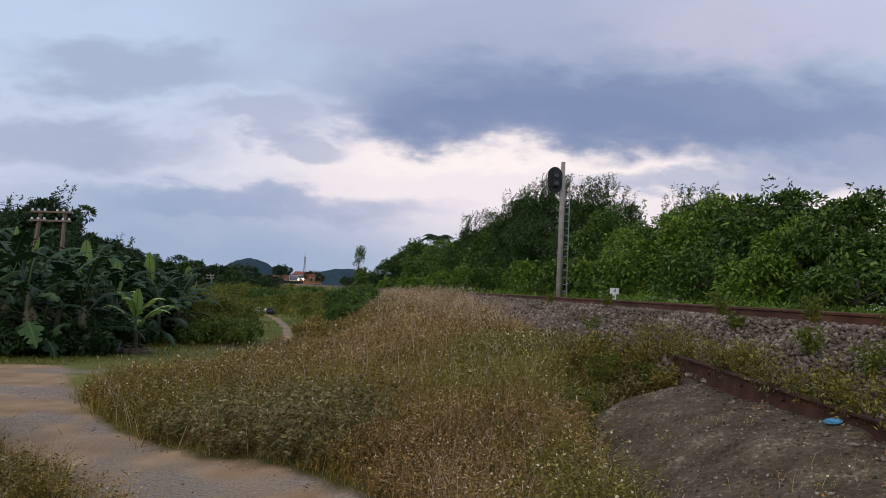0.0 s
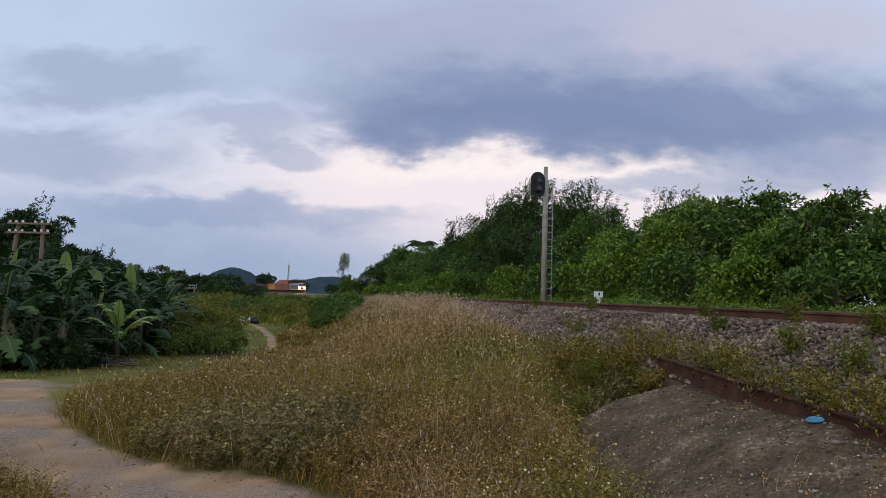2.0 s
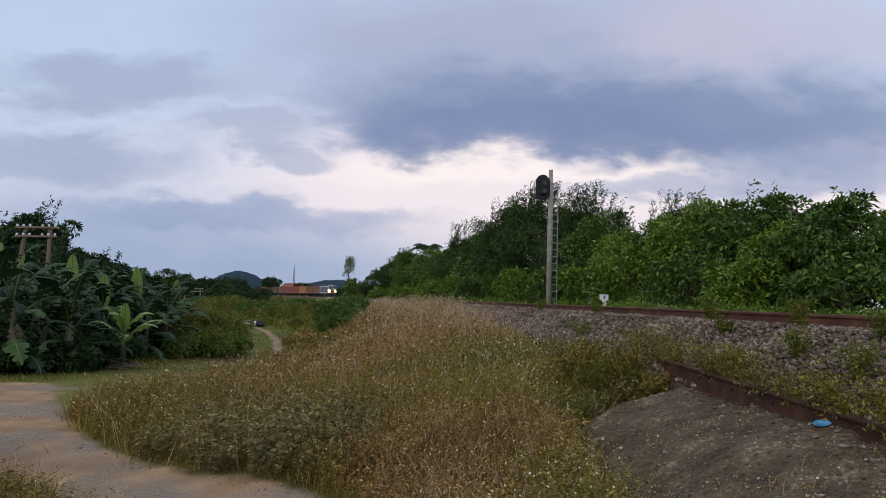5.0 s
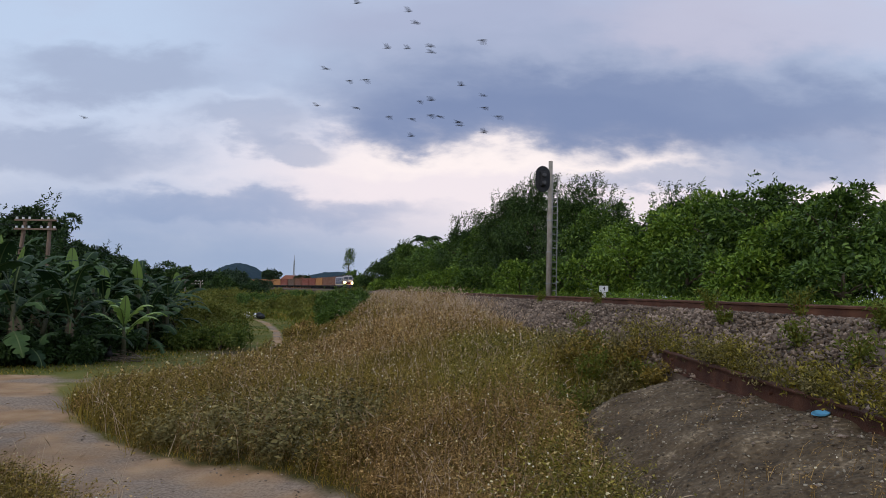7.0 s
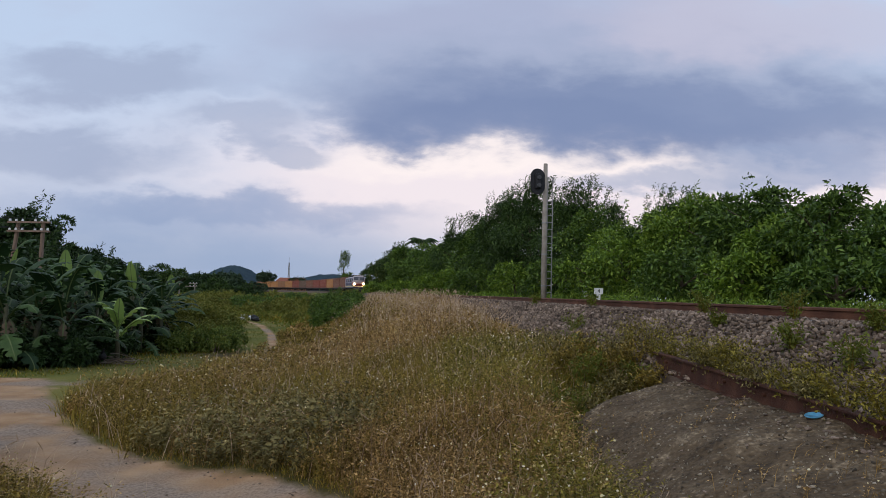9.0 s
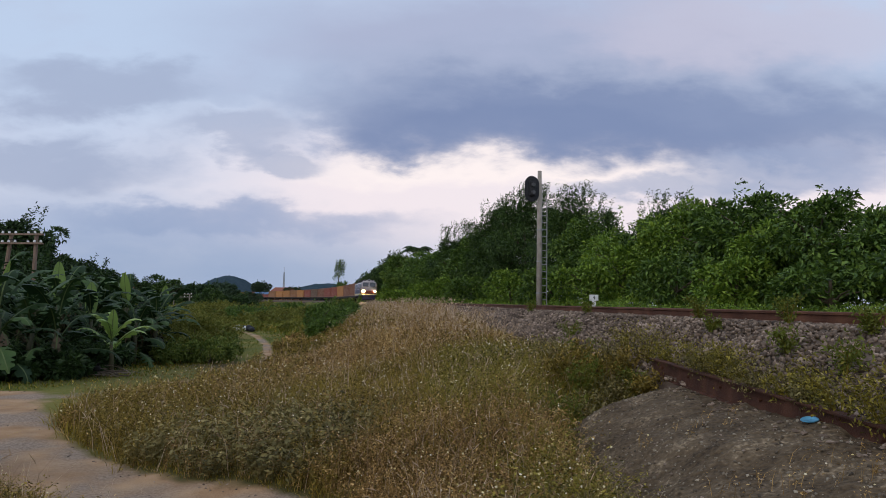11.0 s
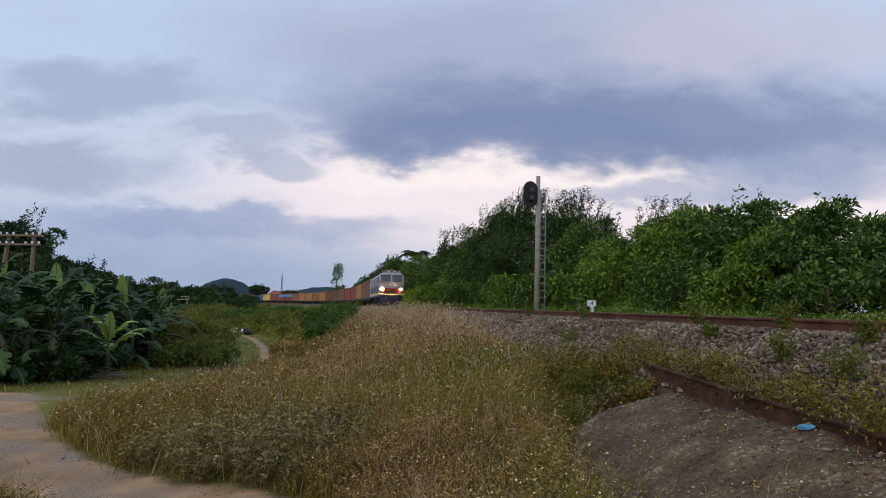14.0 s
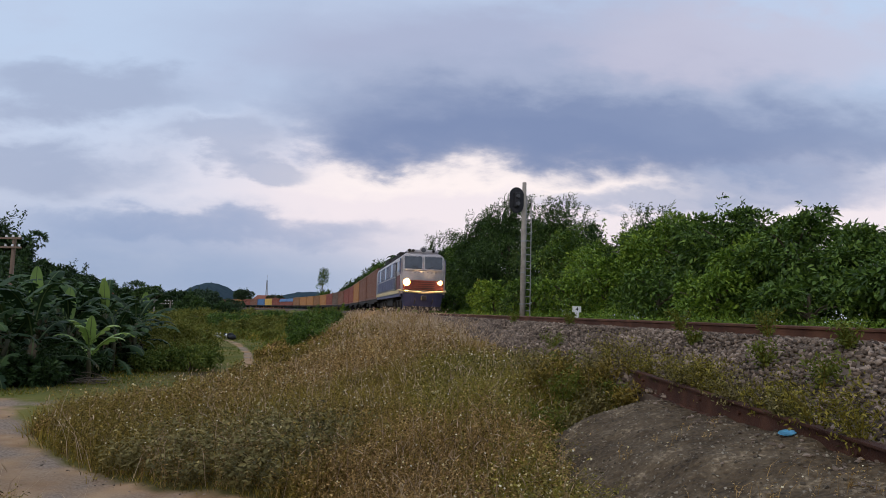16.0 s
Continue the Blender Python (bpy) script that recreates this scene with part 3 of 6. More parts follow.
def build_signal():
    x, y = 4.76, 26.4
    z0 = float(ground_z(x, y)) - 0.05
    top = 7.12 - z0
    ob = thing("railway_signal", pose(x, y, z0, 0, 0, 8), "tall concrete signal mast with black oval signal head and ladder", "signal")
    part("mast", tube(bmesh.new(), [(0, 0, 0), (0.0, 0, top * 0.5), (0, 0, top)], [0.125, 0.11, 0.085], 12), POLE_CONCRETE, ob, smooth=True)
    for z in (1.3, 2.6, 3.9):
        part("clamp", disc(bmesh.new(), (0, 0, z), 0.128, 0.05, "Z", 12), GALVANISED, ob)
    # ladder
    for dx in (0.12, 0.34):
        part("ladder_rail", tube(bmesh.new(), [(dx, 0.06, 0.25), (dx, 0.06, top - 0.55)], 0.022, 6), GALVANISED, ob)
    part("ladder_hoop", tube(bmesh.new(), [(0.34, 0.06, top - 1.0), (0.34, 0.06, top - 0.55), (0.12, 0.06, top - 0.55)], 0.014, 6), GALVANISED, ob)
    z = 0.45
    while z < top - 1.1:
        part("rung", tube(bmesh.new(), [(0.12, 0.06, z), (0.34, 0.06, z)], 0.019, 6), GALVANISED, ob)
        z += 0.29
    # the head: an oval black backboard seen from behind, with its lamp case
    bm = bmesh.new()
    n, hz = 28, top - 0.78
    out = []
    for k in range(n):
        a = 6.2832 * k / n
        out.append((-0.36 + 0.31 * math.cos(a) * (1.0), 0.34 * math.sin(a) + (0.20 if math.sin(a) > 0 else -0.20)))
    f0, f1 = [bm.verts.new((px, -0.10, hz + pz)) for px, pz in out], [bm.verts.new((px, -0.07, hz + pz)) for px, pz in out]
    bm.faces.new(f0), bm.faces.new(f1[::-1])
    for k in range(n):
        bm.faces.new((f0[k], f1[k], f1[(k + 1) % n], f0[(k + 1) % n]))
    head = part("signal_head", bm, BLACK_PAINT, ob, "black oval signal backboard")
    part("lamp_case", boxes(((-0.36, -0.17, hz), (0.24, 0.16, 0.62)), bevel=0.04), BLACK_PAINT, head)
    for dz in (-0.18, 0.14):
        part("lamp_hood", disc(bmesh.new(), (-0.36, -0.28, hz + dz), 0.08, 0.14, "Y", 14), UNDER_GREY, head)
    for dz in (0.34, -0.30):
        part("bracket", boxes(((-0.16, -0.04, hz + dz), (0.32, 0.05, 0.05)), bevel=0.008), GALVANISED, ob)


def build_marker():
    x, y = 5.75, 21.6
    z0 = float(ground_z(x, y)) - 0.05
    ob = thing("track_marker", pose(x, y, z0, 0, 0, 4), "white T-shaped track marker board with a black figure", "sign")
    top = 1.98 - z0
    bm = boxes(((0, 0, top - 0.14), (0.29, 0.05, 0.20)), ((0, 0, top - 0.32), (0.12, 0.05, 0.18)), ((0, 0, (top - 0.4) / 2), (0.09, 0.05, top - 0.4)))
    part("board", bm, WHITE_PAINT, ob)
    cu = bpy.data.curves.new("figure", "FONT")
    cu.body, cu.size, cu.extrude, cu.align_x, cu.align_y = "4", 0.19, 0.002, "CENTER", "CENTER"
    tmp = new("figure_text", cu)
    me = bpy.data.meshes.new_from_object(tmp.evaluated_get(bpy.context.evaluated_depsgraph_get()))
    bpy.data.objects.remove(tmp)
    me.materials.append(BLACK_PAINT)
    fig = part("figure", me, BLACK_PAINT, ob, "black painted figure")
    fig.matrix_basis = pose(0, -0.030, top - 0.14, 90, 0, 0)


build_signal()
build_marker()


# ---------------------------------------------------------------- the train
BODY_WHITE = material("locomotive_white", [(0.34, 0.31, 0.33), (0.48, 0.44, 0.45), (0.58, 0.54, 0.53)], 1.5, 0.5)
BODY_RED = material("locomotive_red", [(0.12, 0.026, 0.018), (0.20, 0.046, 0.030)], 1.5, 0.5)
BODY_BLUE = material("locomotive_blue", [(0.075, 0.078, 0.135), (0.125, 0.128, 0.20)], 1.5, 0.6)
APRON_BLUE = material("apron_blue", [(0.024, 0.025, 0.058), (0.050, 0.050, 0.100)], 1.5, 0.6)
UNDER = material("underframe_grime", [(0.018, 0.016, 0.015), (0.05, 0.042, 0.036)], 4, 0.85)
CAB_GLASS = material("cab_glass", [(0.045, 0.05, 0.06), (0.08, 0.085, 0.10)], 2, 0.12, spec=0.6)
LAMP_MAIN = glowing("headlamp_glow", (1.0, 0.66, 0.30), 1900)
LAMP_SIDE = glowing("second_headlamp_glow", (1.0, 0.64, 0.30), 700)
# orange emission of two discs that imitate the headlamps' bloom
BLOOM_INNER = glowing("inner_bloom_glow", (1.0, 0.56, 0.18), 2.4)
BLOOM_OUTER = glowing("outer_bloom_glow", (1.0, 0.45, 0.14), 0.55)
# cream, with the headlamps' yellow light put into the colour
STRIPE = material("yellowed_cream", [(0.58, 0.43, 0.20), (0.70, 0.56, 0.30)], 3, 0.5)

LOCO_L = 16.4


def wheelset(parent, y, r, half=0.53):
    for sx in (-half, half):
        part("wheel", disc(bmesh.new(), (sx, y, r), r, 0.13, "X", 18), UNDER, parent)
    part("axle", tube(bmesh.new(), [(-half, y, r), (half, y, r)], 0.07, 8), UNDER, parent)


def build_locomotive():
    ob = thing("locomotive", Matrix(), "white, red and blue diesel locomotive with lit headlamps", "locomotive")
    F = LOCO_L / 2
    # full-width body with rounded roof edges
    prof = [(-1.36, 1.10), (-1.38, 2.9), (-1.30, 3.32), (-1.05, 3.52), (-0.5, 3.62), (0.5, 3.62), (1.05, 3.52), (1.30, 3.32), (1.38, 2.9), (1.36, 1.10)]
    bm = bmesh.new()
    rings = []
    for y, k, dz in ((-F, 1.0, 0), (F - 1.1, 1.0, 0), (F - 0.30, 0.985, 0.0)):
        rings.append([bm.verts.new((a * k, y if z < 2.2 else y - (0.22 if y > F - 0.5 else 0) * (z - 2.2), z + dz)) for a, z in prof])
    for r0, r1 in zip(rings, rings[1:]):
        for i in range(len(prof)):
            j = (i + 1) % len(prof)
            bm.faces.new((r0[i], r0[j], r1[j], r1[i]))
    bm.faces.new(rings[0]), bm.faces.new(rings[-1][::-1])
    bmesh.ops.bevel(bm, geom=[e for e in bm.edges if all(v in rings[-1] for v in e.verts)], offset=0.16, segments=4, affect="EDGES")
    part("body", bm, BODY_WHITE, ob, "white locomotive body", True)

    def face_y(z):
        return F - 0.30 - (0.22 * (z - 2.2) if z > 2.2 else 0)

    tilt = Euler((math.atan(0.22), 0, 0)).to_matrix()
    for sx in (-0.61, 0.61):
        fr = bmesh.new()
        box(fr, (sx, face_y(2.96) + 0.006, 2.96), (1.20, 0.05, 0.92), 0.03, tilt)
        wn = part("window_frame", fr, BODY_WHITE, ob)
        gl = bmesh.new()
        box(gl, (sx, face_y(2.96) + 0.016, 2.96), (1.10, 0.05, 0.80), 0.05, tilt)
        part("pane", gl, CAB_GLASS, wn, "dark windscreen pane")
        wi = bmesh.new()
        tube(wi, [(sx * 0.45, face_y(2.6) + 0.06, 2.6), (sx * 1.05, face_y(2.75) + 0.06, 2.76)], 0.012, 5)
        part("wiper", wi, UNDER, ob)
    # brow, red nose band, cream stripe, blue apron
    y0 = face_y(1.6)
    part("nose_band", boxes(((0, y0 + 0.02, 1.62), (2.44, 0.08, 0.58)), bevel=0.035), BODY_RED, ob, "red nose band")
    bm = bmesh.new()
    tube(bm, [(-1.40, y0 - 0.9, 1.30), (-1.36, y0 - 0.10, 1.30), (-1.1, y0 + 0.06, 1.26), (0, y0 + 0.09, 1.17), (1.1, y0 + 0.06, 1.26), (1.36, y0 - 0.10, 1.30), (1.40, y0 - 0.9, 1.30)], 0.065, 8)
    part("nose_stripe", bm, STRIPE, ob, "cream stripe with the lamps' yellow light in its paint")
    bm = bmesh.new()
    lo = [(-1.25, y0 - 0.5), (-1.2, y0 - 0.05), (-0.75, y0 + 0.10), (0.75, y0 + 0.10), (1.2, y0 - 0.05), (1.25, y0 - 0.5)]
    a = [bm.verts.new((px, py, 1.16)) for px, py in lo]
    b = [bm.verts.new((px * 0.90, py - 0.10, 0.24)) for px, py in lo]
    for i in range(6):
        bm.faces.new((a[i], a[(i + 1) % 6], b[(i + 1) % 6], b[i]))
    bm.faces.new(a), bm.faces.new(b[::-1])
    part("apron", bm, APRON_BLUE, ob, "blue apron and rail guard")
    for i in range(7):
        part("step_light", boxes(((-0.75 + 0.25 * i, face_y(2.38) + 0.01, 2.38), (0.09, 0.03, 0.035))), BODY_BLUE, ob)
    part("coupler", boxes(((0, y0 + 0.28, 0.86), (0.28, 0.42, 0.26)), bevel=0.04), UNDER, ob)
    for sx in (-0.55, 0.5):
        part("brake_hose", tube(bmesh.new(), [(sx, y0 + 0.12, 0.95), (sx, y0 + 0.25, 0.75), (sx + 0.05, y0 + 0.2, 0.5)], 0.03, 6), UNDER, ob)
    # headlamps: the lamp to the right of the driver burns brighter
    for sx, mt, r in ((1.0, LAMP_MAIN, 0.135), (-1.0, LAMP_SIDE, 0.085)):
        # the two wider discs glow as bloom; only the lens is the lamp
        hl = part("headlamp", disc(bmesh.new(), (sx, y0 + 0.050, 1.78), r * 1.75, 0.06, "Y", 24), BLOOM_OUTER, ob, "outer glowing disc imitating the lamp's bloom")
        part("reflector", disc(bmesh.new(), (sx, y0 + 0.085, 1.78), r * 1.45, 0.03, "Y", 24), BLOOM_INNER, hl, "inner glowing disc imitating the lamp's bloom")
        part("lens", disc(bmesh.new(), (sx, y0 + 0.115, 1.78), r, 0.03, "Y", 20), mt, hl, "glowing warm headlamp lens")
    # roof lamp and horns
    part("roof_fairing", boxes(((0, F - 0.98, 3.68), (1.9, 0.55, 0.20)), bevel=0.07), BODY_WHITE, ob)
    rl = part("roof_lamp", disc(bmesh.new(), (0, F - 0.72, 3.74), 0.20, 0.26, "Y", 18), BODY_WHITE, ob)
    part("roof_lens", disc(bmesh.new(), (0, F - 0.58, 3.74), 0.145, 0.03, "Y", 18), CAB_GLASS, rl)
    for sx in (-0.62, 0.62, 0.85):
        part("horn", disc(bmesh.new(), (sx, F - 0.68, 3.70), 0.085, 0.22, "Y", 12), UNDER, ob)
    # sides: stripe, door, grilles, windows
    for sx in (-1, 1):
        part("side_stripe", boxes(((sx * 1.375, -0.4, 1.24), (0.03, LOCO_L - 1.4, 0.22))), STRIPE, ob)
        part("side_apron", boxes(((sx * 1.30, 0, 1.02), (0.10, LOCO_L - 1.2, 0.20)), bevel=0.01), BODY_BLUE, ob)
        part("cab_flank", boxes(((sx * 1.378, F - 1.35, 1.78), (0.024, 1.5, 0.82)), bevel=0.006), BODY_RED, ob, "red cab side panel")
        part("cab_window", boxes(((sx * 1.372, F - 1.35, 2.72), (0.03, 0.85, 0.62)), bevel=0.02), CAB_GLASS, ob)
        dr = part("cab_door", boxes(((sx * 1.372, F - 2.55, 2.2), (0.04, 0.62, 1.75)), bevel=0.012), UNDER, ob, "dark brown cab door")
        part("door_handle", tube(bmesh.new(), [(sx * 1.40, F - 2.28, 1.7), (sx * 1.42, F - 2.28, 2.2)], 0.015, 6), GALVANISED, dr)
        for i in range(9):
            y = F - 3.7 - 1.32 * i
            up = i % 3 != 1
            g = part("side_grille" if up else "side_window", boxes(((sx * 1.374, y, 2.68), (0.03, 1.16, 0.90)), bevel=0.012), BODY_BLUE if up else CAB_GLASS, ob)
            part("side_panel", boxes(((sx * 1.374, y, 1.80), (0.024, 1.12, 0.70)), bevel=0.01), BODY_BLUE, ob)
            if up:
                for k in range(6):
                    part("slat", boxes(((sx * 1.394, y, 2.38 + 0.12 * k), (0.02, 0.96, 0.03))), BODY_WHITE, g)
        for y in (F - 2.15, F - 3.0):
            part("handrail", tube(bmesh.new(), [(sx * 1.44, y, 1.3), (sx * 1.44, y, 2.5)], 0.016, 6), GALVANISED, ob)
    for i in range(4):
        part("roof_fan", disc(bmesh.new(), (0, -F + 2 + 2.6 * i, 3.68), 0.55, 0.14, "Z", 20), UNDER, ob)
    for y, w, l, h in ((F - 2.6, 1.7, 1.3, 0.20), (F - 4.6, 2.1, 1.8, 0.26), (0.4, 1.9, 2.0, 0.22), (-3.4, 2.1, 2.6, 0.28)):
        part("roof_hatch", boxes(((0, y, 3.60 + h / 2), (w, l, h)), bevel=0.05), UNDER, ob, "grimy roof hatch")
    for sx in (-1, 1):
        part("roof_edge", boxes(((sx * 1.20, -0.6, 3.44), (0.10, LOCO_L - 2.6, 0.10)), bevel=0.02), UNDER, ob)
        part("cab_pillar", boxes(((sx * 1.37, F - 0.62, 2.75), (0.035, 0.22, 0.95)), bevel=0.01), BODY_BLUE, ob, "blue cab corner pillar")
    part("rail_guard", boxes(((0, y0 - 0.02, 0.26), (2.2, 0.10, 0.22)), bevel=0.02), UNDER, ob)
    for k in range(4):
        part("nose_slat", boxes(((0, y0 + 0.066, 1.44 + 0.12 * k), (1.36, 0.02, 0.035)), bevel=0.006), UNDER, ob)
    part("exhaust", boxes(((0.1, 2.2, 3.74), (0.5, 0.9, 0.24)), bevel=0.04), UNDER, ob)
    part("fuel_tank", boxes(((0, 0, 0.70), (2.2, 3.6, 0.66)), bevel=0.12), UNDER, ob)
    for yc in (-4.9, 4.9):
        bg = part("bogie", boxes(((-0.95, yc, 0.62), (0.16, 3.9, 0.34)), ((0.95, yc, 0.62), (0.16, 3.9, 0.34)), ((0, yc, 0.75), (1.8, 0.6, 0.3)), bevel=0.03), UNDER, ob)
        for dy in (-1.5, 0, 1.5):
            wheelset(bg, yc + dy, 0.46)
            for sx in (-1.05, 1.05):
                part("axle_box", boxes(((sx, yc + dy, 0.5), (0.16, 0.36, 0.36)), bevel=0.03), UNDER, bg)
    return ob


WAGON_PITCH, BOX_L = 13.1, 12.19


def build_wagon():
    ob = thing("flat_wagon", Matrix(), "dark grimy container flat wagon on two bogies", "wagon", "freight wagons of the train")
    H = 6.25
    for sx in (-1.15, 1.15):
        part("side_sill", boxes(((sx, 0, 0.92), (0.10, 2 * H, 0.26)), ((sx, 0, 0.74), (0.08, 6.5, 0.16))), UNDER, ob)
    part("deck", boxes(((0, 0, 1.02), (2.2, 2 * H, 0.07)), ((0, 0, 0.85), (0.4, 2 * H, 0.3)), *[((0, y, 0.92), (2.2, 0.12, 0.16)) for y in np.linspace(-5.5, 5.5, 7)]), UNDER, ob)
    for sy in (-1, 1):
        part("coupler", boxes(((0, sy * (H + 0.14), 0.84), (0.24, 0.40, 0.24)), bevel=0.03), UNDER, ob)
        bg = part("bogie", boxes(((-0.85, sy * 4.5, 0.55), (0.14, 2.3, 0.26)), ((0.85, sy * 4.5, 0.55), (0.14, 2.3, 0.26)), ((0, sy * 4.5, 0.62), (1.7, 0.4, 0.24)), bevel=0.02), UNDER, ob)
        for dy in (-0.85, 0.85):
            wheelset(bg, sy * 4.5 + dy, 0.42)
    return ob


def corrugated(mat, height=2.6):
    """Side, end and roof sheets of a container, pressed into trapezoid ribs."""
    bm = bmesh.new()
    W, Lh = 1.20, BOX_L / 2 - 0.06
    n = 44

    def sheet(p0, p1, inward, z0, z1, count):
        pts = []
        for i in range(count):
            for f, d in ((0.0, 0), (0.32, 0), (0.5, 1), (0.82, 1)):
                t = (i + f) / count
                pts.append(Vector(p0).lerp(Vector(p1), t) + Vector(inward) * 0.036 * d)
        pts.append(Vector(p1))
        lo, hi = [bm.verts.new((p.x, p.y, z0)) for p in pts], [bm.verts.new((p.x, p.y, z1)) for p in pts]
        for i in range(len(pts) - 1):
            bm.faces.new((lo[i], lo[i + 1], hi[i + 1], hi[i]))

    z0, z1 = 0.12, height - 0.08
    sheet((W, -Lh, 0), (W, Lh, 0), (-1, 0, 0), z0, z1, n)
    sheet((-W, Lh, 0), (-W, -Lh, 0), (1, 0, 0), z0, z1, n)
    sheet((-W, Lh, 0), (W, Lh, 0), (0, -1, 0), z0, z1, 9)
    sheet((W, -Lh, 0), (-W, -Lh, 0), (0, 1, 0), z0, z1, 9)
    box(bm, (0, 0, height - 0.03), (2.40, BOX_L - 0.1, 0.05))
    box(bm, (0, 0, 0.08), (2.36, BOX_L - 0.1, 0.06))
    return bm


def container_frame(height=2.6):
    H, rows = BOX_L / 2, []
    for sx in (-1.2, 1.2):
        rows += [((sx, 0, height - 0.06), (0.06, BOX_L - 0.2, 0.10)), ((sx, 0, 0.08), (0.06, BOX_L - 0.2, 0.16))]
        rows += [((sx * 0.985, sy * (H - 0.05), height / 2), (0.10, 0.10, height)) for sy in (-1, 1)]
    for sy in (-1, 1):
        rows += [((0, sy * (H - 0.05), height - 0.06), (2.3, 0.10, 0.12)), ((0, sy * (H - 0.05), 0.08), (2.3, 0.10, 0.16))]
    return boxes(*rows)


def container_paint(name, a, b):
    return material(name, [a, b, tuple(0.7 * p + 0.3 * q for p, q in zip(b, (0.25, 0.2, 0.17)))], 0.8, 0.6, bump_scale=12, fine=0.4)


PAINTS = {
    "brown": (container_paint("brown_container", (0.135, 0.058, 0.036), (0.195, 0.086, 0.054)), "weathered brown corrugated shipping container"),
    "rust": (container_paint("rust_red_container", (0.165, 0.046, 0.032), (0.23, 0.066, 0.046)), "faded rust-red corrugated shipping container"),
    "orange": (container_paint("orange_container", (0.30, 0.125, 0.040), (0.39, 0.18, 0.062)), "faded orange corrugated shipping container"),
    "tan": (container_paint("tan_container", (0.19, 0.085, 0.036), (0.25, 0.12, 0.055)), "dull tan corrugated shipping container"),
    "dark": (container_paint("dark_container", (0.085, 0.055, 0.04), (0.14, 0.085, 0.06)), "dark brown corrugated shipping container"),
    "blue": (container_paint("blue_container", (0.045, 0.11, 0.25), (0.08, 0.17, 0.33)), "blue corrugated shipping container"),
    "yellow": (container_paint("yellow_container", (0.50, 0.30, 0.06), (0.62, 0.40, 0.10)), "dusty yellow corrugated shipping container"),
}
ORDER = ("brown brown orange rust rust brown dark rust orange tan orange orange tan covered covered rust yellow blue brown rust orange tan rust brown").split()


def build_covered():
    """A low red open-topped container under a blue tarpaulin."""
    mat = PAINTS["rust"][0]
    ob = thing("open_container", Matrix(), "low red open container covered with a blue tarpaulin", "container", "containers on the train")
    part("shell", corrugated(mat, 1.45), mat, ob)
    part("frame", container_frame(1.45), mat, ob)
    bm = bmesh.new()
    prof = [(-1.24, 1.30), (-1.24, 1.50), (-0.9, 2.25), (0.0, 2.45), (0.9, 2.25), (1.24, 1.50), (1.24, 1.30)]
    rings = []
    for i in range(13):
        y, sag = -BOX_L / 2 + BOX_L * i / 12, 0.06 * (i % 2)
        rings.append([bm.verts.new((a, y, z - (sag if z > 1.6 else 0))) for a, z in prof])
    for r0, r1 in zip(rings, rings[1:]):
        for k in range(6):
            bm.faces.new((r0[k], r0[k + 1], r1[k + 1], r1[k]))
    bm.faces.new(rings[0]), bm.faces.new(rings[-1][::-1])
    part("tarpaulin", bm, PAINTS["blue"][0], ob, "blue tarpaulin")
    return ob


def build_container(mat, label):
    ob = thing("shipping_container", Matrix(), label, "container", "containers on the train")
    part("shell", corrugated(mat), mat, ob)
    part("frame", container_frame(), mat, ob)
    for sx in (-0.75, -0.3, 0.3, 0.75):
        part("lock_rod", tube(bmesh.new(), [(sx, -BOX_L / 2 - 0.01, 0.2), (sx, -BOX_L / 2 - 0.01, 2.45)], 0.02, 5), GALVANISED, ob)
    return ob


LOCOMOTIVE = build_locomotive()
_wagon, _boxes = build_wagon(), {}
WAGONS, CONTAINERS = [], []
for _i, _c in enumerate(ORDER):
    WAGONS.append(_wagon if _i == 0 else copy_thing(_wagon, Matrix()))
    if _c not in _boxes:
        _boxes[_c] = build_covered() if _c == "covered" else build_container(*PAINTS[_c])
        CONTAINERS.append(_boxes[_c])
    else:
        CONTAINERS.append(copy_thing(_boxes[_c], Matrix()))

TRAIN_SPEED, FRONT_AT_END = 15.5, 38.3


def on_track(s_mid, half, z):
    """Pose of a vehicle whose middle is s_mid along the track; its nose points to the camera's end."""
    (a, _), (b, _) = track_point(s_mid - half), track_point(s_mid + half)
    return pose((a[0] + b[0]) / 2, (a[1] + b[1]) / 2, z, 0, 0, math.degrees(math.atan2(-(a[0] - b[0]), a[1] - b[1])))


def key_train():
    times = [0.5 * i for i in range(33)]
    front = [FRONT_AT_END + TRAIN_SPEED * (16.0 - t) for t in times]
    walk(LOCOMOTIVE, [(t, on_track(f + LOCO_L / 2, 4.9, RAIL_Z)) for t, f in zip(times, front)])
    for i, (w, c) in enumerate(zip(WAGONS, CONTAINERS)):
        mid = LOCO_L + 0.8 + WAGON_PITCH * (i + 0.5)
        rows = [(t, f + mid) for t, f in zip(times, front)][::2]
        walk(w, [(t, on_track(s, 4.5, RAIL_Z)) for t, s in rows])
        walk(c, [(t, on_track(s, 4.5, RAIL_Z + 1.06)) for t, s in rows])


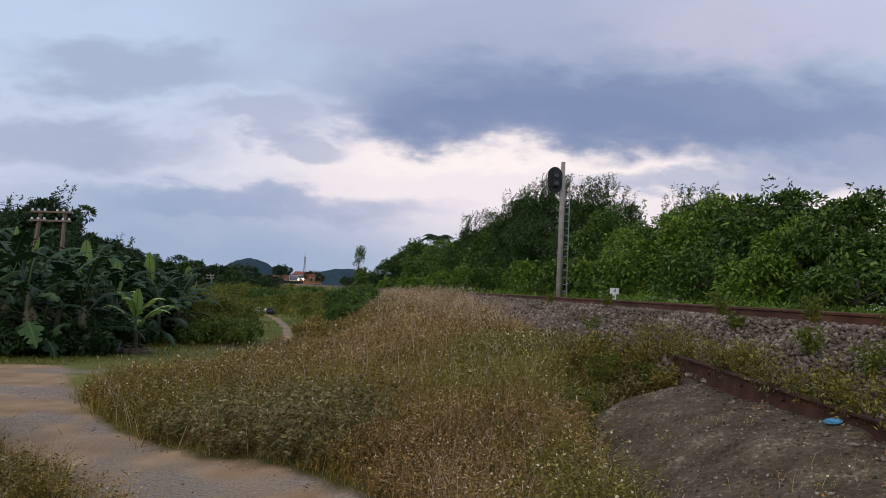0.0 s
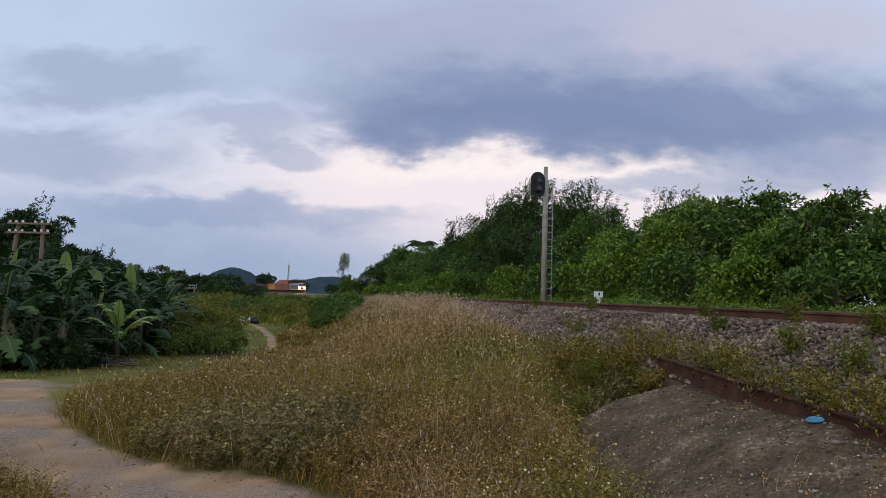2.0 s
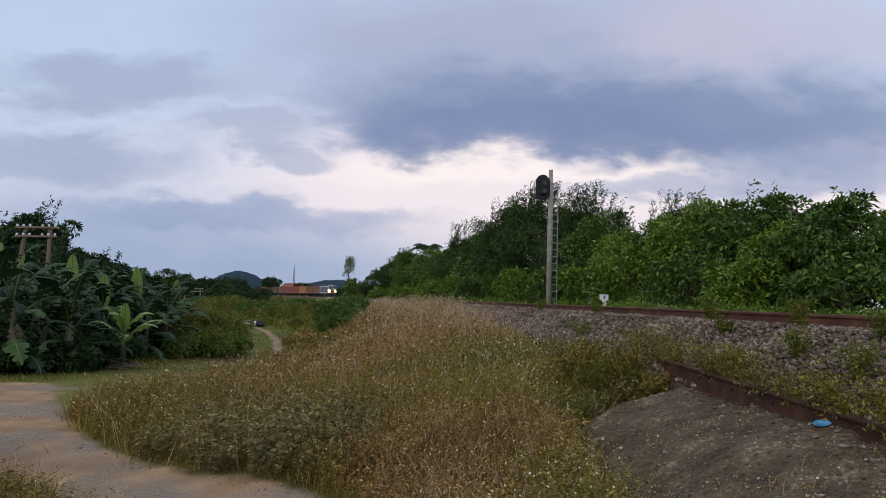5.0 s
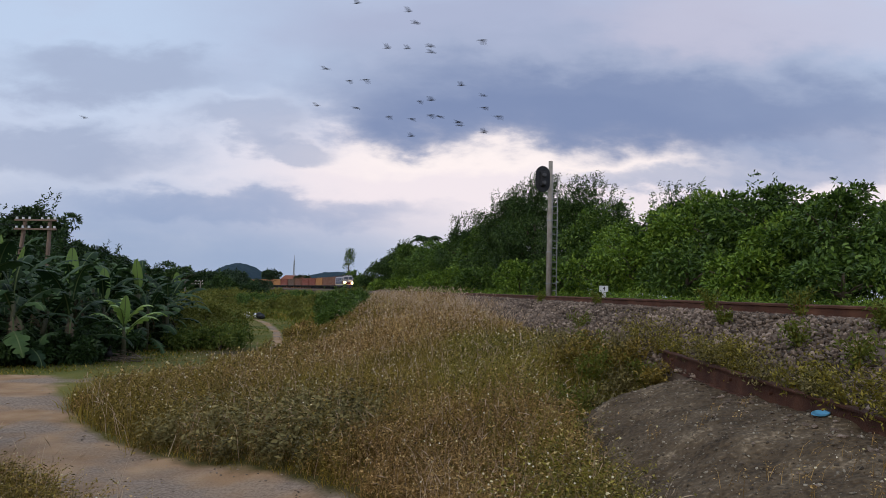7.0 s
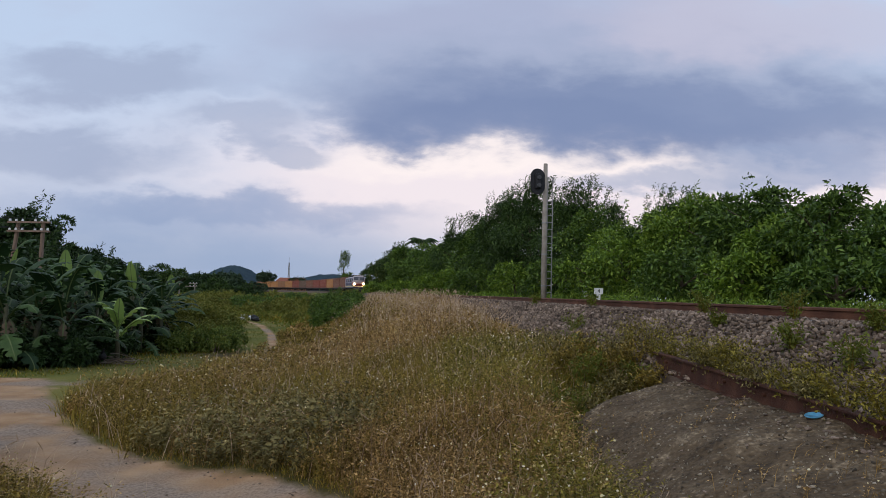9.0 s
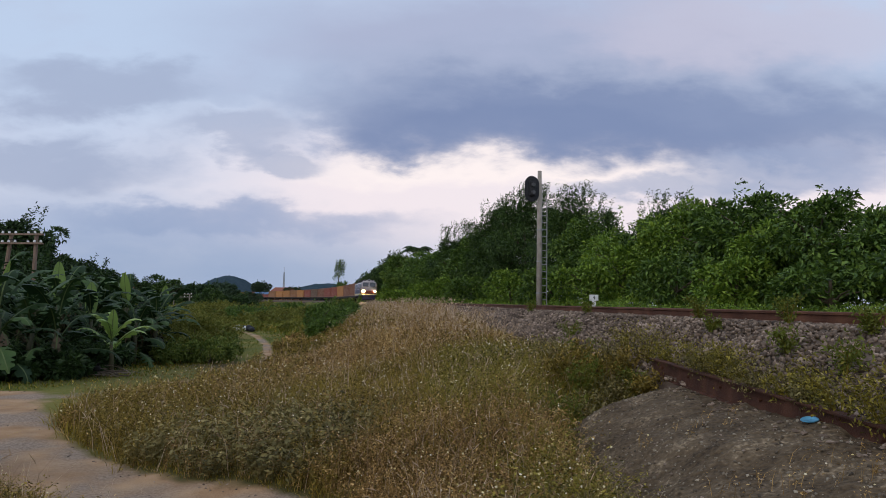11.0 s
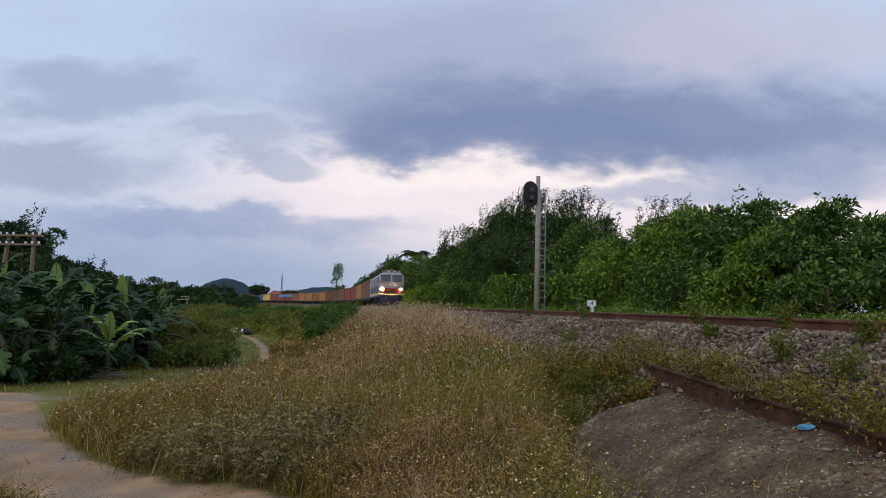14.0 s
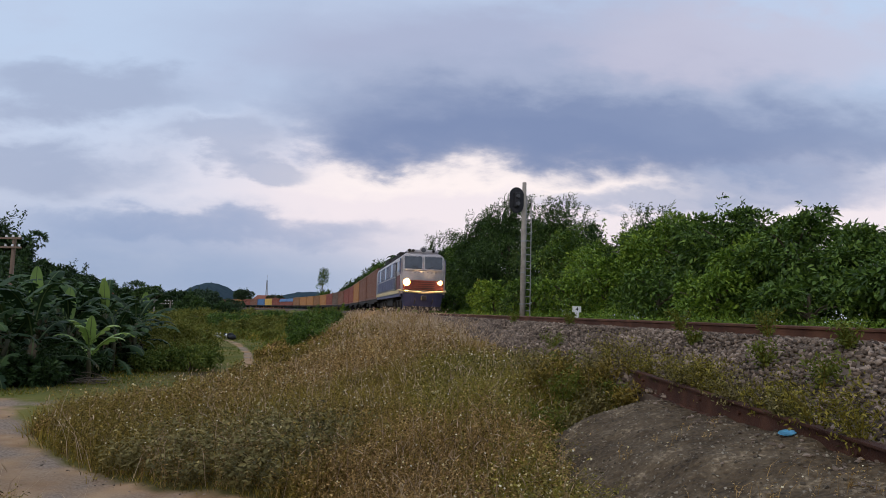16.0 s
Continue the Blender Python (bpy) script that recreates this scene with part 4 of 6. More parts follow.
# ---------------------------------------------------------------- plants
def leaf_cards(P, D, L, W, fold=0.18):
    """Small folded leaves: four corners each, from stalk P along D, length L, width W."""
    n = len(P)
    D = unit(D)
    S = unit(np.cross(D, rng.normal(size=(n, 3)) * 0.5 + np.array([0, 0, 1.0])))
    U = np.cross(S, D)
    L, W = np.asarray(L).reshape(-1, 1), np.asarray(W).reshape(-1, 1)
    mid = P + D * L * 0.45 + U * W * fold
    V = np.stack([P, mid + S * W / 2, P + D * L - U * L * 0.12, mid - S * W / 2], 1).reshape(-1, 3)
    i = np.arange(n)[:, None] * 4
    F = np.concatenate([i + [0, 1, 2], i + [0, 2, 3]], 1).reshape(-1, 3)
    return V, F


def blades(P, H, W, lean):
    """Grass blades: five corners each, bent over by lean (n, 2)."""
    n = len(P)
    a = rng.uniform(0, 6.283, n)
    S = np.stack([np.cos(a), np.sin(a), np.zeros(n)], 1) * (W / 2)[:, None]
    up = np.zeros((n, 3))
    up[:, 2] = H
    ln = np.concatenate([lean, np.zeros((n, 1))], 1)
    mid, tip = P + up * 0.55 + ln * 0.28, P + up * 0.95 + ln
    V = np.stack([P - S, P + S, mid + S * 0.8, mid - S * 0.8, tip], 1).reshape(-1, 3)
    i = np.arange(n)[:, None] * 5
    F = np.concatenate([i + [0, 1, 2], i + [0, 2, 3], i + [3, 2, 4]], 1).reshape(-1, 3)
    return V, F


def crown_leaves(c, rad, clumps, per, leaf, aspect=0.45, spread=0.34, droop=0.35, rough=0.25, fill=0.45):
    """Leaves over the upper and outer sides of many boughs, which fill a lumpy ellipsoid with an uneven outline."""
    total = clumps * per
    boughs = max(16, total // 170)
    rad = np.asarray(rad, float)
    rb = 0.62 * (rad[0] * rad[0] * rad[2]) ** (1 / 3) / boughs ** (1 / 3) * 1.55
    d = unit(rng.normal(size=(boughs, 3)))
    lump = 1 + rough * value_noise(d[:, 0] * 3 + c[0], d[:, 1] * 3 + d[:, 2] * 4 + c[1], 31)
    t = np.maximum(0.15, fill + (1 - fill) * rng.random(boughs) ** 0.45)
    Q = np.asarray(c) + d * np.maximum(0.1, rad - 0.55 * rb) * (lump * t)[:, None]
    size = rb * rng.uniform(0.6, 1.35, boughs)
    per_b = total // boughs
    m = boughs * per_b
    e = unit(rng.normal(size=(m, 3)) + np.repeat(d, per_b, 0) * 0.55 + np.array([0, 0, 0.45]))
    P = np.repeat(Q, per_b, 0) + e * (np.repeat(size, per_b) * (0.45 + 0.65 * rng.random(m) ** 0.6))[:, None] * np.array([1, 1, 0.8])
    D = e + rng.normal(size=(m, 3)) * 0.6 - np.array([0, 0, droop])
    L = leaf * rng.uniform(0.55, 1.3, m)
    return leaf_cards(P, D, L, L * aspect)


def merge(*parts):
    V, F, k = [], [], 0
    for v, f in parts:
        V.append(v), F.append(f + k)
        k += len(v)
    return np.concatenate(V), np.concatenate(F)


def limbs(bm, h, r, spread, count, seed):
    q = random.Random(seed)
    top = (q.uniform(-0.1, 0.1) * h, q.uniform(-0.1, 0.1) * h, h * 0.72)
    tube(bm, [(0, 0, -0.1), (top[0] * 0.4, top[1] * 0.4, h * 0.35), top], [r, r * 0.75, r * 0.35], 8)
    for i in range(count):
        a, z = 6.283 * i / count + q.uniform(-0.4, 0.4), h * q.uniform(0.2, 0.6)
        e = (math.cos(a) * spread * 0.75, math.sin(a) * spread * 0.75, z + h * q.uniform(0.15, 0.35))
        b = (top[0] * z / h, top[1] * z / h, z)
        tube(bm, [b, tuple((p + s) / 2 + (0.05 * h if k == 2 else 0) for k, (p, s) in enumerate(zip(b, e))), e], [r * 0.5, r * 0.32, r * 0.1], 6)
    return bm


def tree(x, y, top, rad, mat, label, clumps, per, leaf, name="tree", base=0.12, category="tree", group="", aspect=0.45, spread=0.34, rough=0.25, droop=0.35, tufts=0, spray=1.0):
    z0 = float(ground_z(x, y))
    h = top - z0
    ob = thing(name, pose(x, y, z0), label, category, group)
    part("trunk", limbs(bmesh.new(), h, 0.05 + 0.016 * h, rad, 6, int(x * 31 + y * 7)), BARK, ob)
    zc = h * (base + 1) / 2
    parts = [crown_leaves((0, 0, zc), (rad, rad, h * (1 - base) / 2), clumps, per, leaf, aspect, spread, droop, rough)]
    for k in range(tufts):      # bent sprays that stand out over the outline
        a, rr = rng.uniform(0, 6.283), rad * rng.uniform(0.05, 0.7)
        zt = zc + (h - zc) * math.sqrt(max(0, 1 - (rr / rad) ** 2))
        n, dip = int(44 * spray), 0.3 + 0.35 * (h - zc)
        t = rng.random(n)
        lean = np.array([0.30 + rng.normal() * 0.3, rng.normal() * 0.3]) * (0.3 + 0.08 * h)
        up = (0.18 + 0.05 * h) * rng.uniform(0.5, 1.2) * spray
        lean = lean * spray
        P = np.stack([rr * math.cos(a) + lean[0] * t ** 1.6, rr * math.sin(a) + lean[1] * t ** 1.6, zt - dip + (up + dip) * t], 1) + rng.normal(size=(n, 3)) * leaf * 0.25
        parts.append(leaf_cards(P, rng.normal(size=(n, 3)) * 0.7 + np.array([lean[0], lean[1], 0.3]), leaf * rng.uniform(0.6, 1.1, n), leaf * aspect * 0.8 * np.ones(n)))
    V, F = merge(*parts)
    part("crown", np_mesh("crown", V, F, mat), None, ob)
    return ob


def line_side_trees():
    """The thicket beyond the track."""
    bright, mid, dark = LEAF_BRIGHT, LEAF_MID, LEAF_FEATHER
    a = "dense green broadleaf tree in the thicket beside the track"
    b = "dark feathery tree with wind-bent sprays beside the track"
    for x, y, top, rad, mat, leaf, label, tf in (
            (11.5, 12.2, 3.5, 2.4, mid, 0.15, a, 2), (11.1, 14.9, 3.9, 1.9, mid, 0.15, a, 2), (10.8, 17.0, 4.8, 1.8, mid, 0.15, a, 6), (10.3, 18.2, 4.3, 1.5, bright, 0.15, a, 2),
            (10.5, 19.9, 5.35, 1.9, mid, 0.16, a, 4), (10.6, 22.2, 5.65, 2.1, mid, 0.16, a, 4), (10.0, 24.6, 5.9, 2.0, bright, 0.16, a, 4),
            (10.5, 27.5, 6.1, 2.3, dark, 0.16, b, 26), (9.2, 29.5, 5.8, 2.1, bright, 0.17, a, 5), (8.6, 33.0, 6.2, 2.3, mid, 0.18, a, 5),
            (9.0, 38.5, 8.3, 2.8, dark, 0.22, b, 40), (7.3, 46.5, 9.6, 3.2, dark, 0.24, b, 60), (6.6, 52.0, 9.6, 3.3, dark, 0.25, b, 40),
            (5.4, 60.0, 8.8, 3.2, mid, 0.28, a, 10), (3.9, 67.4, 9.6, 3.4, dark, 0.30, b, 24), (2.4, 76.0, 8.0, 3.6, mid, 0.32, a, 8),
            (0.8, 86.0, 8.0, 4.0, mid, 0.34, a, 8), (-1.0, 100.0, 9.2, 4.4, mid, 0.38, a, 8), (-3.2, 118.0, 10.8, 5.0, mid, 0.42, a, 8),
            (-6.5, 141.0, 12.0, 5.6, dark, 0.5, a, 8), (-12.0, 165.0, 9.5, 5.5, dark, 0.55, a, 6)):
        k = (rad / leaf) ** 2 * (top / 5.0)
        tree(x, y, top, rad, mat, label, int((2.5 if mat is dark else 1.7) * k) + 100, 25, leaf * 1.08, base=0.03, group="trees of the thicket", spread=0.075 * rad, tufts=tf if mat is dark else tf // 2, rough=0.50, aspect=0.28 if mat is dark else 0.48, spray=1.45 if mat is dark else 1.0)
    # lower growth in front of the trees
    c = "bright green leafy shrub at the edge of the thicket"
    for x, y, top, rad, mat in ((9.0, 14.0, 2.6, 1.2, LEAF_MID), (11.0, 21.5, 3.2, 1.6, LEAF_MID), (10.3, 18.6, 2.8, 1.4, LEAF_MID), (8.6, 17.5, 3.0, 1.3, LEAF_BRIGHT), (8.2, 20.5, 3.3, 1.4, LEAF_MID), (7.6, 24.5, 4.0, 1.6, LEAF_BRIGHT),
                                (7.0, 28.0, 3.6, 1.6, LEAF_BRIGHT), (6.3, 32.0, 3.6, 1.6, LEAF_MID), (5.2, 38.0, 3.4, 1.8, LEAF_BRIGHT), (3.8, 46.0, 3.6, 2.0, LEAF_MID),
                                (2.4, 55.0, 3.6, 2.2, LEAF_BRIGHT), (0.6, 66.0, 3.6, 2.4, LEAF_BRIGHT), (-1.5, 80.0, 3.2, 2.6, LEAF_BRIGHT), (-4.5, 98.0, 3.4, 3.0, LEAF_BRIGHT),
                                (-8.0, 118.0, 3.4, 3.4, LEAF_BRIGHT), (10.7, 14.2, 2.7, 1.4, LEAF_MID), (11.9, 13.2, 2.8, 1.5, LEAF_MID)):
        leaf = 0.10 + 0.0030 * y
        tree(x, y, top, rad, mat, c, int(2.0 * (rad / leaf) ** 2) + 80, 18, leaf, "shrub", 0.0, "shrub", "shrubs at the thicket's edge", spread=0.12 * rad, tufts=4)


line_side_trees()


def stuff(name, V, F, mat, label, category):
    ob = new(name, np_mesh(name, V, F, mat))
    return tagged(ob, label, category, kind="stuff")


def scatter(n, r0, r1, a0=-40, a1=42, power=1.0):
    """Places strewn over the ground ahead, denser near the camera."""
    u = rng.random(n)
    r = r0 * (r1 / r0) ** (u ** power)
    a = np.radians(rng.uniform(a0, a1, n))
    return r * np.sin(a), r * np.cos(a), r


def on_mound(x, y):
    return (x > 1.30 + 0.16 * smooth01(y, 4.6, 3.4) + 0.22 * value_noise(x * 3, y * 3, 41)) & (y < 6.3) & (x < 2.75)


def bank_places(n, r0, r1):
    x, y, r = scatter(n, r0, r1)
    s, lat = track_lat(x, y)
    reach = 6.6 + 3.2 * smooth01(y, 3.3, 5.6) - 1.1 * smooth01(y, 9.0, 12.5) - 1.6 * smooth01(y, 26, 60) + 0.35 * value_noise(x * 1.5, y * 1.5, 44)
    keep = (lat > 2.30 - 0.45 * smooth01(y, 12, 19) + 0.25 * value_noise(x * 2, y * 2, 43) + 0.5 * smooth01(y, 9, 5)) & (lat < reach) & (path_mask(x, y) < 0.35) & ~on_mound(x, y)
    keep &= ~((y < 7.1) & (lat < 2.95))
    clump = (x < -2.80 - 0.2 * value_noise(x, y, 45)) & (y < 6.3) & (line_distance(x, y, PATH_LINE) > 0.48) & (x > -8)
    keep = keep | clump
    return x[keep], y[keep], r[keep], lat[keep], s[keep]


def wind(n, amount):
    return np.stack([rng.normal(0.15, 1.0, n), rng.normal(0, 1.0, n)], 1) * np.asarray(amount).reshape(-1, 1)


def weed_plants(x, y, r, lat, high, leaf, stems=4, leaves=9, height=ground_z):
    """Weeds with arching stems and small leaves. Gives the mesh, the stems' tips and the tips' distance."""
    n = len(x) * stems
    tall = np.repeat(rng.uniform(0.65, 1.25, len(x)) * (0.85 + 0.35 * value_noise(x * 1.4, y * 1.4, 68)), stems)
    X, Y, Rr, La = (np.repeat(a, stems) for a in (x, y, r, lat))
    H = high * tall * rng.uniform(0.6, 1.15, n)
    H *= 1 - 0.40 * smooth01(La, 4.6, 3.0) * smooth01(Y, 20, 14)
    H *= 1 - 0.30 * smooth01(line_distance(X, Y, PATH_LINE), 0.95, 0.55)
    a = rng.uniform(0, 6.283, n)
    out = np.stack([np.cos(a), np.sin(a)], 1) * (H * rng.uniform(0.15, 0.75, n))[:, None] + np.array([0.04, 0])
    P = np.stack([X + rng.normal(size=n) * 0.03, Y + rng.normal(size=n) * 0.03, height(X, Y) - 0.01], 1)
    stalks = blades(P, H, np.maximum(0.0034, 0.00075 * Rr), out)
    m = n * leaves
    t = rng.uniform(0.22, 1.0, m)
    q = lambda v: np.repeat(v, leaves, 0)
    P2, H2, O2, R2 = q(P), q(H), q(out), q(Rr)
    on = P2 + np.concatenate([O2 * (t ** 1.7)[:, None], (H2 * 0.95 * t)[:, None]], 1) + rng.normal(size=(m, 3)) * 0.010
    D = np.concatenate([unit(rng.normal(size=(m, 2))), rng.normal(0.15, 0.45, (m, 1))], 1)
    Ln = np.maximum(leaf, 0.0034 * R2) * rng.uniform(0.55, 1.4, m)
    mesh = merge(stalks, leaf_cards(on, D, Ln, Ln * 0.45))
    return mesh, P + np.concatenate([out, (H * 0.97)[:, None]], 1), Rr


def build_bank_grass():
    cx, cy, r, lat, s = bank_places(52000, 2.0, 64)
    per = 7
    m = len(cx)
    tall = rng.uniform(0.6, 1.35, m)
    x, y, r, lat, tall = (np.repeat(a, per) for a in (cx, cy, r, lat, tall))
    n = len(x)
    off = rng.normal(size=(n, 2)) * (0.030 + 0.004 * r)[:, None]
    x, y = x + off[:, 0], y + off[:, 1]
    z = ground_z(x, y)
    crest = smooth01(lat, 5.5, 3.0) * smooth01(y, 11, 18)
    tuft = 0.80 + 0.4 * value_noise(x * 1.2, y * 1.2, 51)
    H = (0.27 + 0.18 * crest) * rng.uniform(0.40, 1.20, n) * tuft * tall
    H *= 1 - 0.40 * smooth01(lat, 4.6, 3.0) * smooth01(y, 20, 14)
    H *= 1 - 0.5 * smooth01(line_distance(x, y, PATH_LINE), 1.6, 0.8) * (lat < 9.0)
    W = np.maximum(0.0036, 0.00105 * r) * rng.uniform(0.5, 1.4, n)
    lean = off / (0.03 + 0.004 * r)[:, None] * (H * 0.34)[:, None] + wind(n, H * 0.40)
    zone = value_noise(x * 0.45, y * 0.45, 52) + 0.9 * crest + 0.5 * np.repeat(rng.normal(size=m), per)
    dry = zone > 0.15
    for sel, mat, nm, lb in ((dry, GRASS_DRY, "dry_grass", "tall dry straw-coloured grass on the bank"), (~dry, GRASS_OLIVE, "olive_grass", "tall olive-green grass on the bank")):
        P = np.stack([x, y, z - 0.02], 1)[sel]
        V, F = blades(P, H[sel], W[sel], lean[sel])
        stuff(nm, V, F, mat, lb, "grass")
    # thin stems with seed heads
    x, y, r, lat, s = bank_places(70000, 2.6, 62)
    keep = rng.random(len(x)) < 0.05 + 0.9 * smooth01(lat, 6.5, 3.0) * smooth01(y, 10, 17)
    x, y, r = x[keep], y[keep], r[keep]
    n = len(x)
    P = np.stack([x, y, ground_z(x, y)], 1)
    H, lean = rng.uniform(0.30, 0.55, n) * (0.75 + 0.35 * smooth01(y, 12, 20)), wind(n, 0.12 * np.ones(n))
    V1, F1 = blades(P, H, np.maximum(0.003, 0.0007 * r), lean)
    tip = P + np.stack([lean[:, 0], lean[:, 1], H * 0.93], 1)
    D = np.stack([lean[:, 0] * 3, lean[:, 1] * 3, np.ones(n) * 0.35], 1)
    V2, F2 = leaf_cards(tip, D, rng.uniform(0.05, 0.12, n), np.maximum(0.006, 0.0014 * r))
    V, F = merge((V1, F1), (V2, F2))
    stuff("seed_grass", V, F, SEED_HEAD, "pale fluffy seed heads of dry grass", "grass")
    # long bent stalks that cross the rest
    x, y, r, lat, s = bank_places(4200, 2.2, 22)
    n = len(x)
    P = np.stack([x, y, ground_z(x, y)], 1)
    H = rng.uniform(0.30, 0.62, n) * (1 - 0.35 * smooth01(lat, 4.6, 3.0))
    V, F = blades(P, H, np.maximum(0.0030, 0.0007 * r), wind(n, 0.16 * np.ones(n)))
    stuff("dry_stalks", V, F, SEED_HEAD, "thin pale dry stalks among the grass", "grass")
    # bushy weeds: bent stems set with small leaves, some with a pale flower at the tip
    x, y, r, lat, s = bank_places(30000, 2.0, 46)
    patch = np.hypot((x + 1.95) / 1.35, (y - 6.1) / 0.90) + 0.40 * value_noise(x * 2.2, y * 2.2, 66)
    tone = value_noise(x * 0.75, y * 0.75, 61) + 0.25 * rng.normal(size=len(x))
    crest = smooth01(lat, 5.8, 3.2) * smooth01(y, 12, 18)
    keep = rng.random(len(x)) > 0.75 * crest
    tone = tone - 0.55 * smooth01(np.abs(x - 0.0), 0.9, 0.3) * smooth01(y, 6.6, 5.2)
    green = (x > 0.25 + 0.5 * value_noise(x, y, 67)) & (y < 11) & (tone > -0.45)
    kind = np.where((patch < 1.0) & (rng.random(len(x)) < 0.62), 0, np.where(green, 1, np.where(tone < -0.12, 2, 3)))
    flowers = []
    for k, (mat, nm, lb, hi, leaf, odds) in enumerate((
            (GREY_WEED, "broad_leaved_weeds", "broad-leaved grey-green weeds beside the path", 0.40, 0.050, 0.02),
            (GREEN_WEED, "flowering_weeds", "yellow-green weeds with fine stems and pale flowers", 0.44, 0.024, 0.16),
            (RUSSET_WEED, "russet_weeds", "dry russet-brown weeds on the bank", 0.38, 0.024, 0.09),
            (WEED_LEAF, "leafy_weeds", "low olive leafy weeds among the dry grass", 0.38, 0.027, 0.09))):
        sel = keep & (kind == k)
        (V, F), tips, tr = weed_plants(x[sel], y[sel], r[sel], lat[sel], hi, leaf)
        stuff(nm, V, F, mat, lb, "weeds")
        pick = rng.random(len(tips)) < odds * smooth01(tr, 26, 12)
        flowers.append((tips[pick], tr[pick]))
    # thin weeds that have taken hold on the mound
    x, y = rng.uniform(1.35, 2.6, 240), rng.uniform(2.6, 4.9, 240)
    sel = value_noise(x * 1.7, y * 1.7, 69) + 0.9 * smooth01(y, 4.2, 3.2) + 0.3 * rng.normal(size=240) > 0.45
    x, y = x[sel], y[sel]
    (V, F), tips, tr = weed_plants(x, y, np.hypot(x, y), np.full(len(x), 9.0), 0.15, 0.016, 3, 6, mound_z)
    stuff("mound_weeds", V, F, RUSSET_WEED, "sparse dry weeds rooted on the mound", "weeds")
    pick = rng.random(len(tips)) < 0.25
    flowers.append((tips[pick], tr[pick]))
    # the flowers
    P, r = (np.concatenate(a) for a in zip(*flowers))
    n, k = len(P), 5
    rad = np.maximum(0.0065, 0.00115 * r) * rng.uniform(0.55, 1.35, n)
    nrm = unit(rng.normal(size=(n, 3)) * 0.6 + np.array([0, -0.45, 0.9]))
    A = unit(np.cross(nrm, np.array([1.0, 0.1, 0])))
    B = np.cross(nrm, A)
    ring = [P + (A * math.cos(6.2832 * i / k) + B * math.sin(6.2832 * i / k)) * rad[:, None] for i in range(k)]
    V = np.stack([P + nrm * rad[:, None] * 0.5, *ring], 1).reshape(-1, 3)
    i = np.arange(n)[:, None] * (k + 1)
    F = np.concatenate([i + [0, 1 + j, 1 + (j + 1) % k] for j in range(k)], 1).reshape(-1, 3)
    stuff("small_flowers", V, F, PETAL, "small pale yellow and white weed flowers", "flowers")


build_bank_grass()


def build_field_grass():
    """Short turf and rough grass beyond the bank."""
    x, y, r = scatter(95000, 7.0, 170, -42, 6)
    s, lat = track_lat(x, y)
    keep = (lat > 5.5) & (y > 8.6) & (path_mask(x, y) < 0.40 + 0.2 * rng.random(len(x)))
    x, y, r = x[keep], y[keep], r[keep]
    n = len(x)
    rough = smooth01(y, 19, 26)
    H = (0.07 + 0.30 * rough * (0.6 + 0.4 * value_noise(x * 0.4, y * 0.4, 81))) * rng.uniform(0.5, 1.4, n)
    H *= 1 - 0.8 * smooth01(line_distance(x, y, TRAIL_LINE), 2.4, 0.7)
    W = np.maximum(0.007, 0.0016 * r)
    P = np.stack([x, y, ground_z(x, y) - 0.02], 1)
    zone = value_noise(x * 0.22, y * 0.22, 82) + 0.4 * rng.normal(size=n) > 0.15
    for sel, mat, nm, lb in ((zone, GRASS_OLIVE, "rough_grass", "rough olive grass of the field"), (~zone, GRASS_GREEN, "field_grass", "short green grass of the field")):
        V, F = blades(P[sel], H[sel], W[sel], wind(sel.sum(), H[sel] * 0.4))
        stuff(nm, V, F, mat, lb, "grass")
    # weeds along the far side of the track and on the ballast's edge
    n = 40000
    s = 5 * (110 / 5) ** rng.random(n)
    lat = -rng.uniform(1.9, 4.2, n) - 0.5 * rng.random(n)
    xy = ORIGIN + s[:, None] * AHEAD + lat[:, None] * LEFT
    P = np.stack([xy[:, 0] + rng.normal(size=n) * 0.05, xy[:, 1], ground_z(xy[:, 0], xy[:, 1]) + rng.uniform(0, 0.60, n) * (0.6 + 0.4 * value_noise(xy[:, 0], xy[:, 1], 85)) * smooth01(-lat, 1.7, 3.0)], 1)
    L = np.maximum(0.06, 0.0050 * s) * rng.uniform(0.6, 1.4, n)
    V, F = leaf_cards(P, rng.normal(size=(n, 3)) + np.array([0, 0, 0.5]), L, L * 0.4)
    stuff("verge_weeds", V, F, LEAF_BRIGHT, "bright green weeds along the far side of the track", "weeds")


build_field_grass()


def weed_clump(x, y, z, h, r, n, mat, leaf, label, name="weed", group="weeds growing in the ballast"):
    ob = thing(name, pose(x, y, z), label, "weed", group)
    parts = []
    for k in range(9):
        bm = bmesh.new()
        a, q = rng.uniform(0, 6.283), rng.uniform(0.2, 1.0)
        e = np.array([math.cos(a) * r * q, math.sin(a) * r * q, h * rng.uniform(0.6, 1.0)])
        tube(bm, [(0, 0, -0.02), (e[0] * 0.4, e[1] * 0.4, e[2] * 0.6), tuple(e)], [0.006, 0.004, 0.002], 4)
        part("stem", bm, GRASS_OLIVE, ob)
        t = rng.random(n // 9)[:, None] ** 0.7
        P = e * t + rng.normal(size=(n // 9, 3)) * r * 0.15
        parts.append(leaf_cards(P, rng.normal(size=(n // 9, 3)) + np.array([0, 0, 0.3]), leaf * rng.uniform(0.6, 1.3, n // 9), leaf * 0.4 * np.ones(n // 9)))
    V, F = merge(*parts)
    part("foliage", np_mesh("foliage", V, F, mat), None, ob)


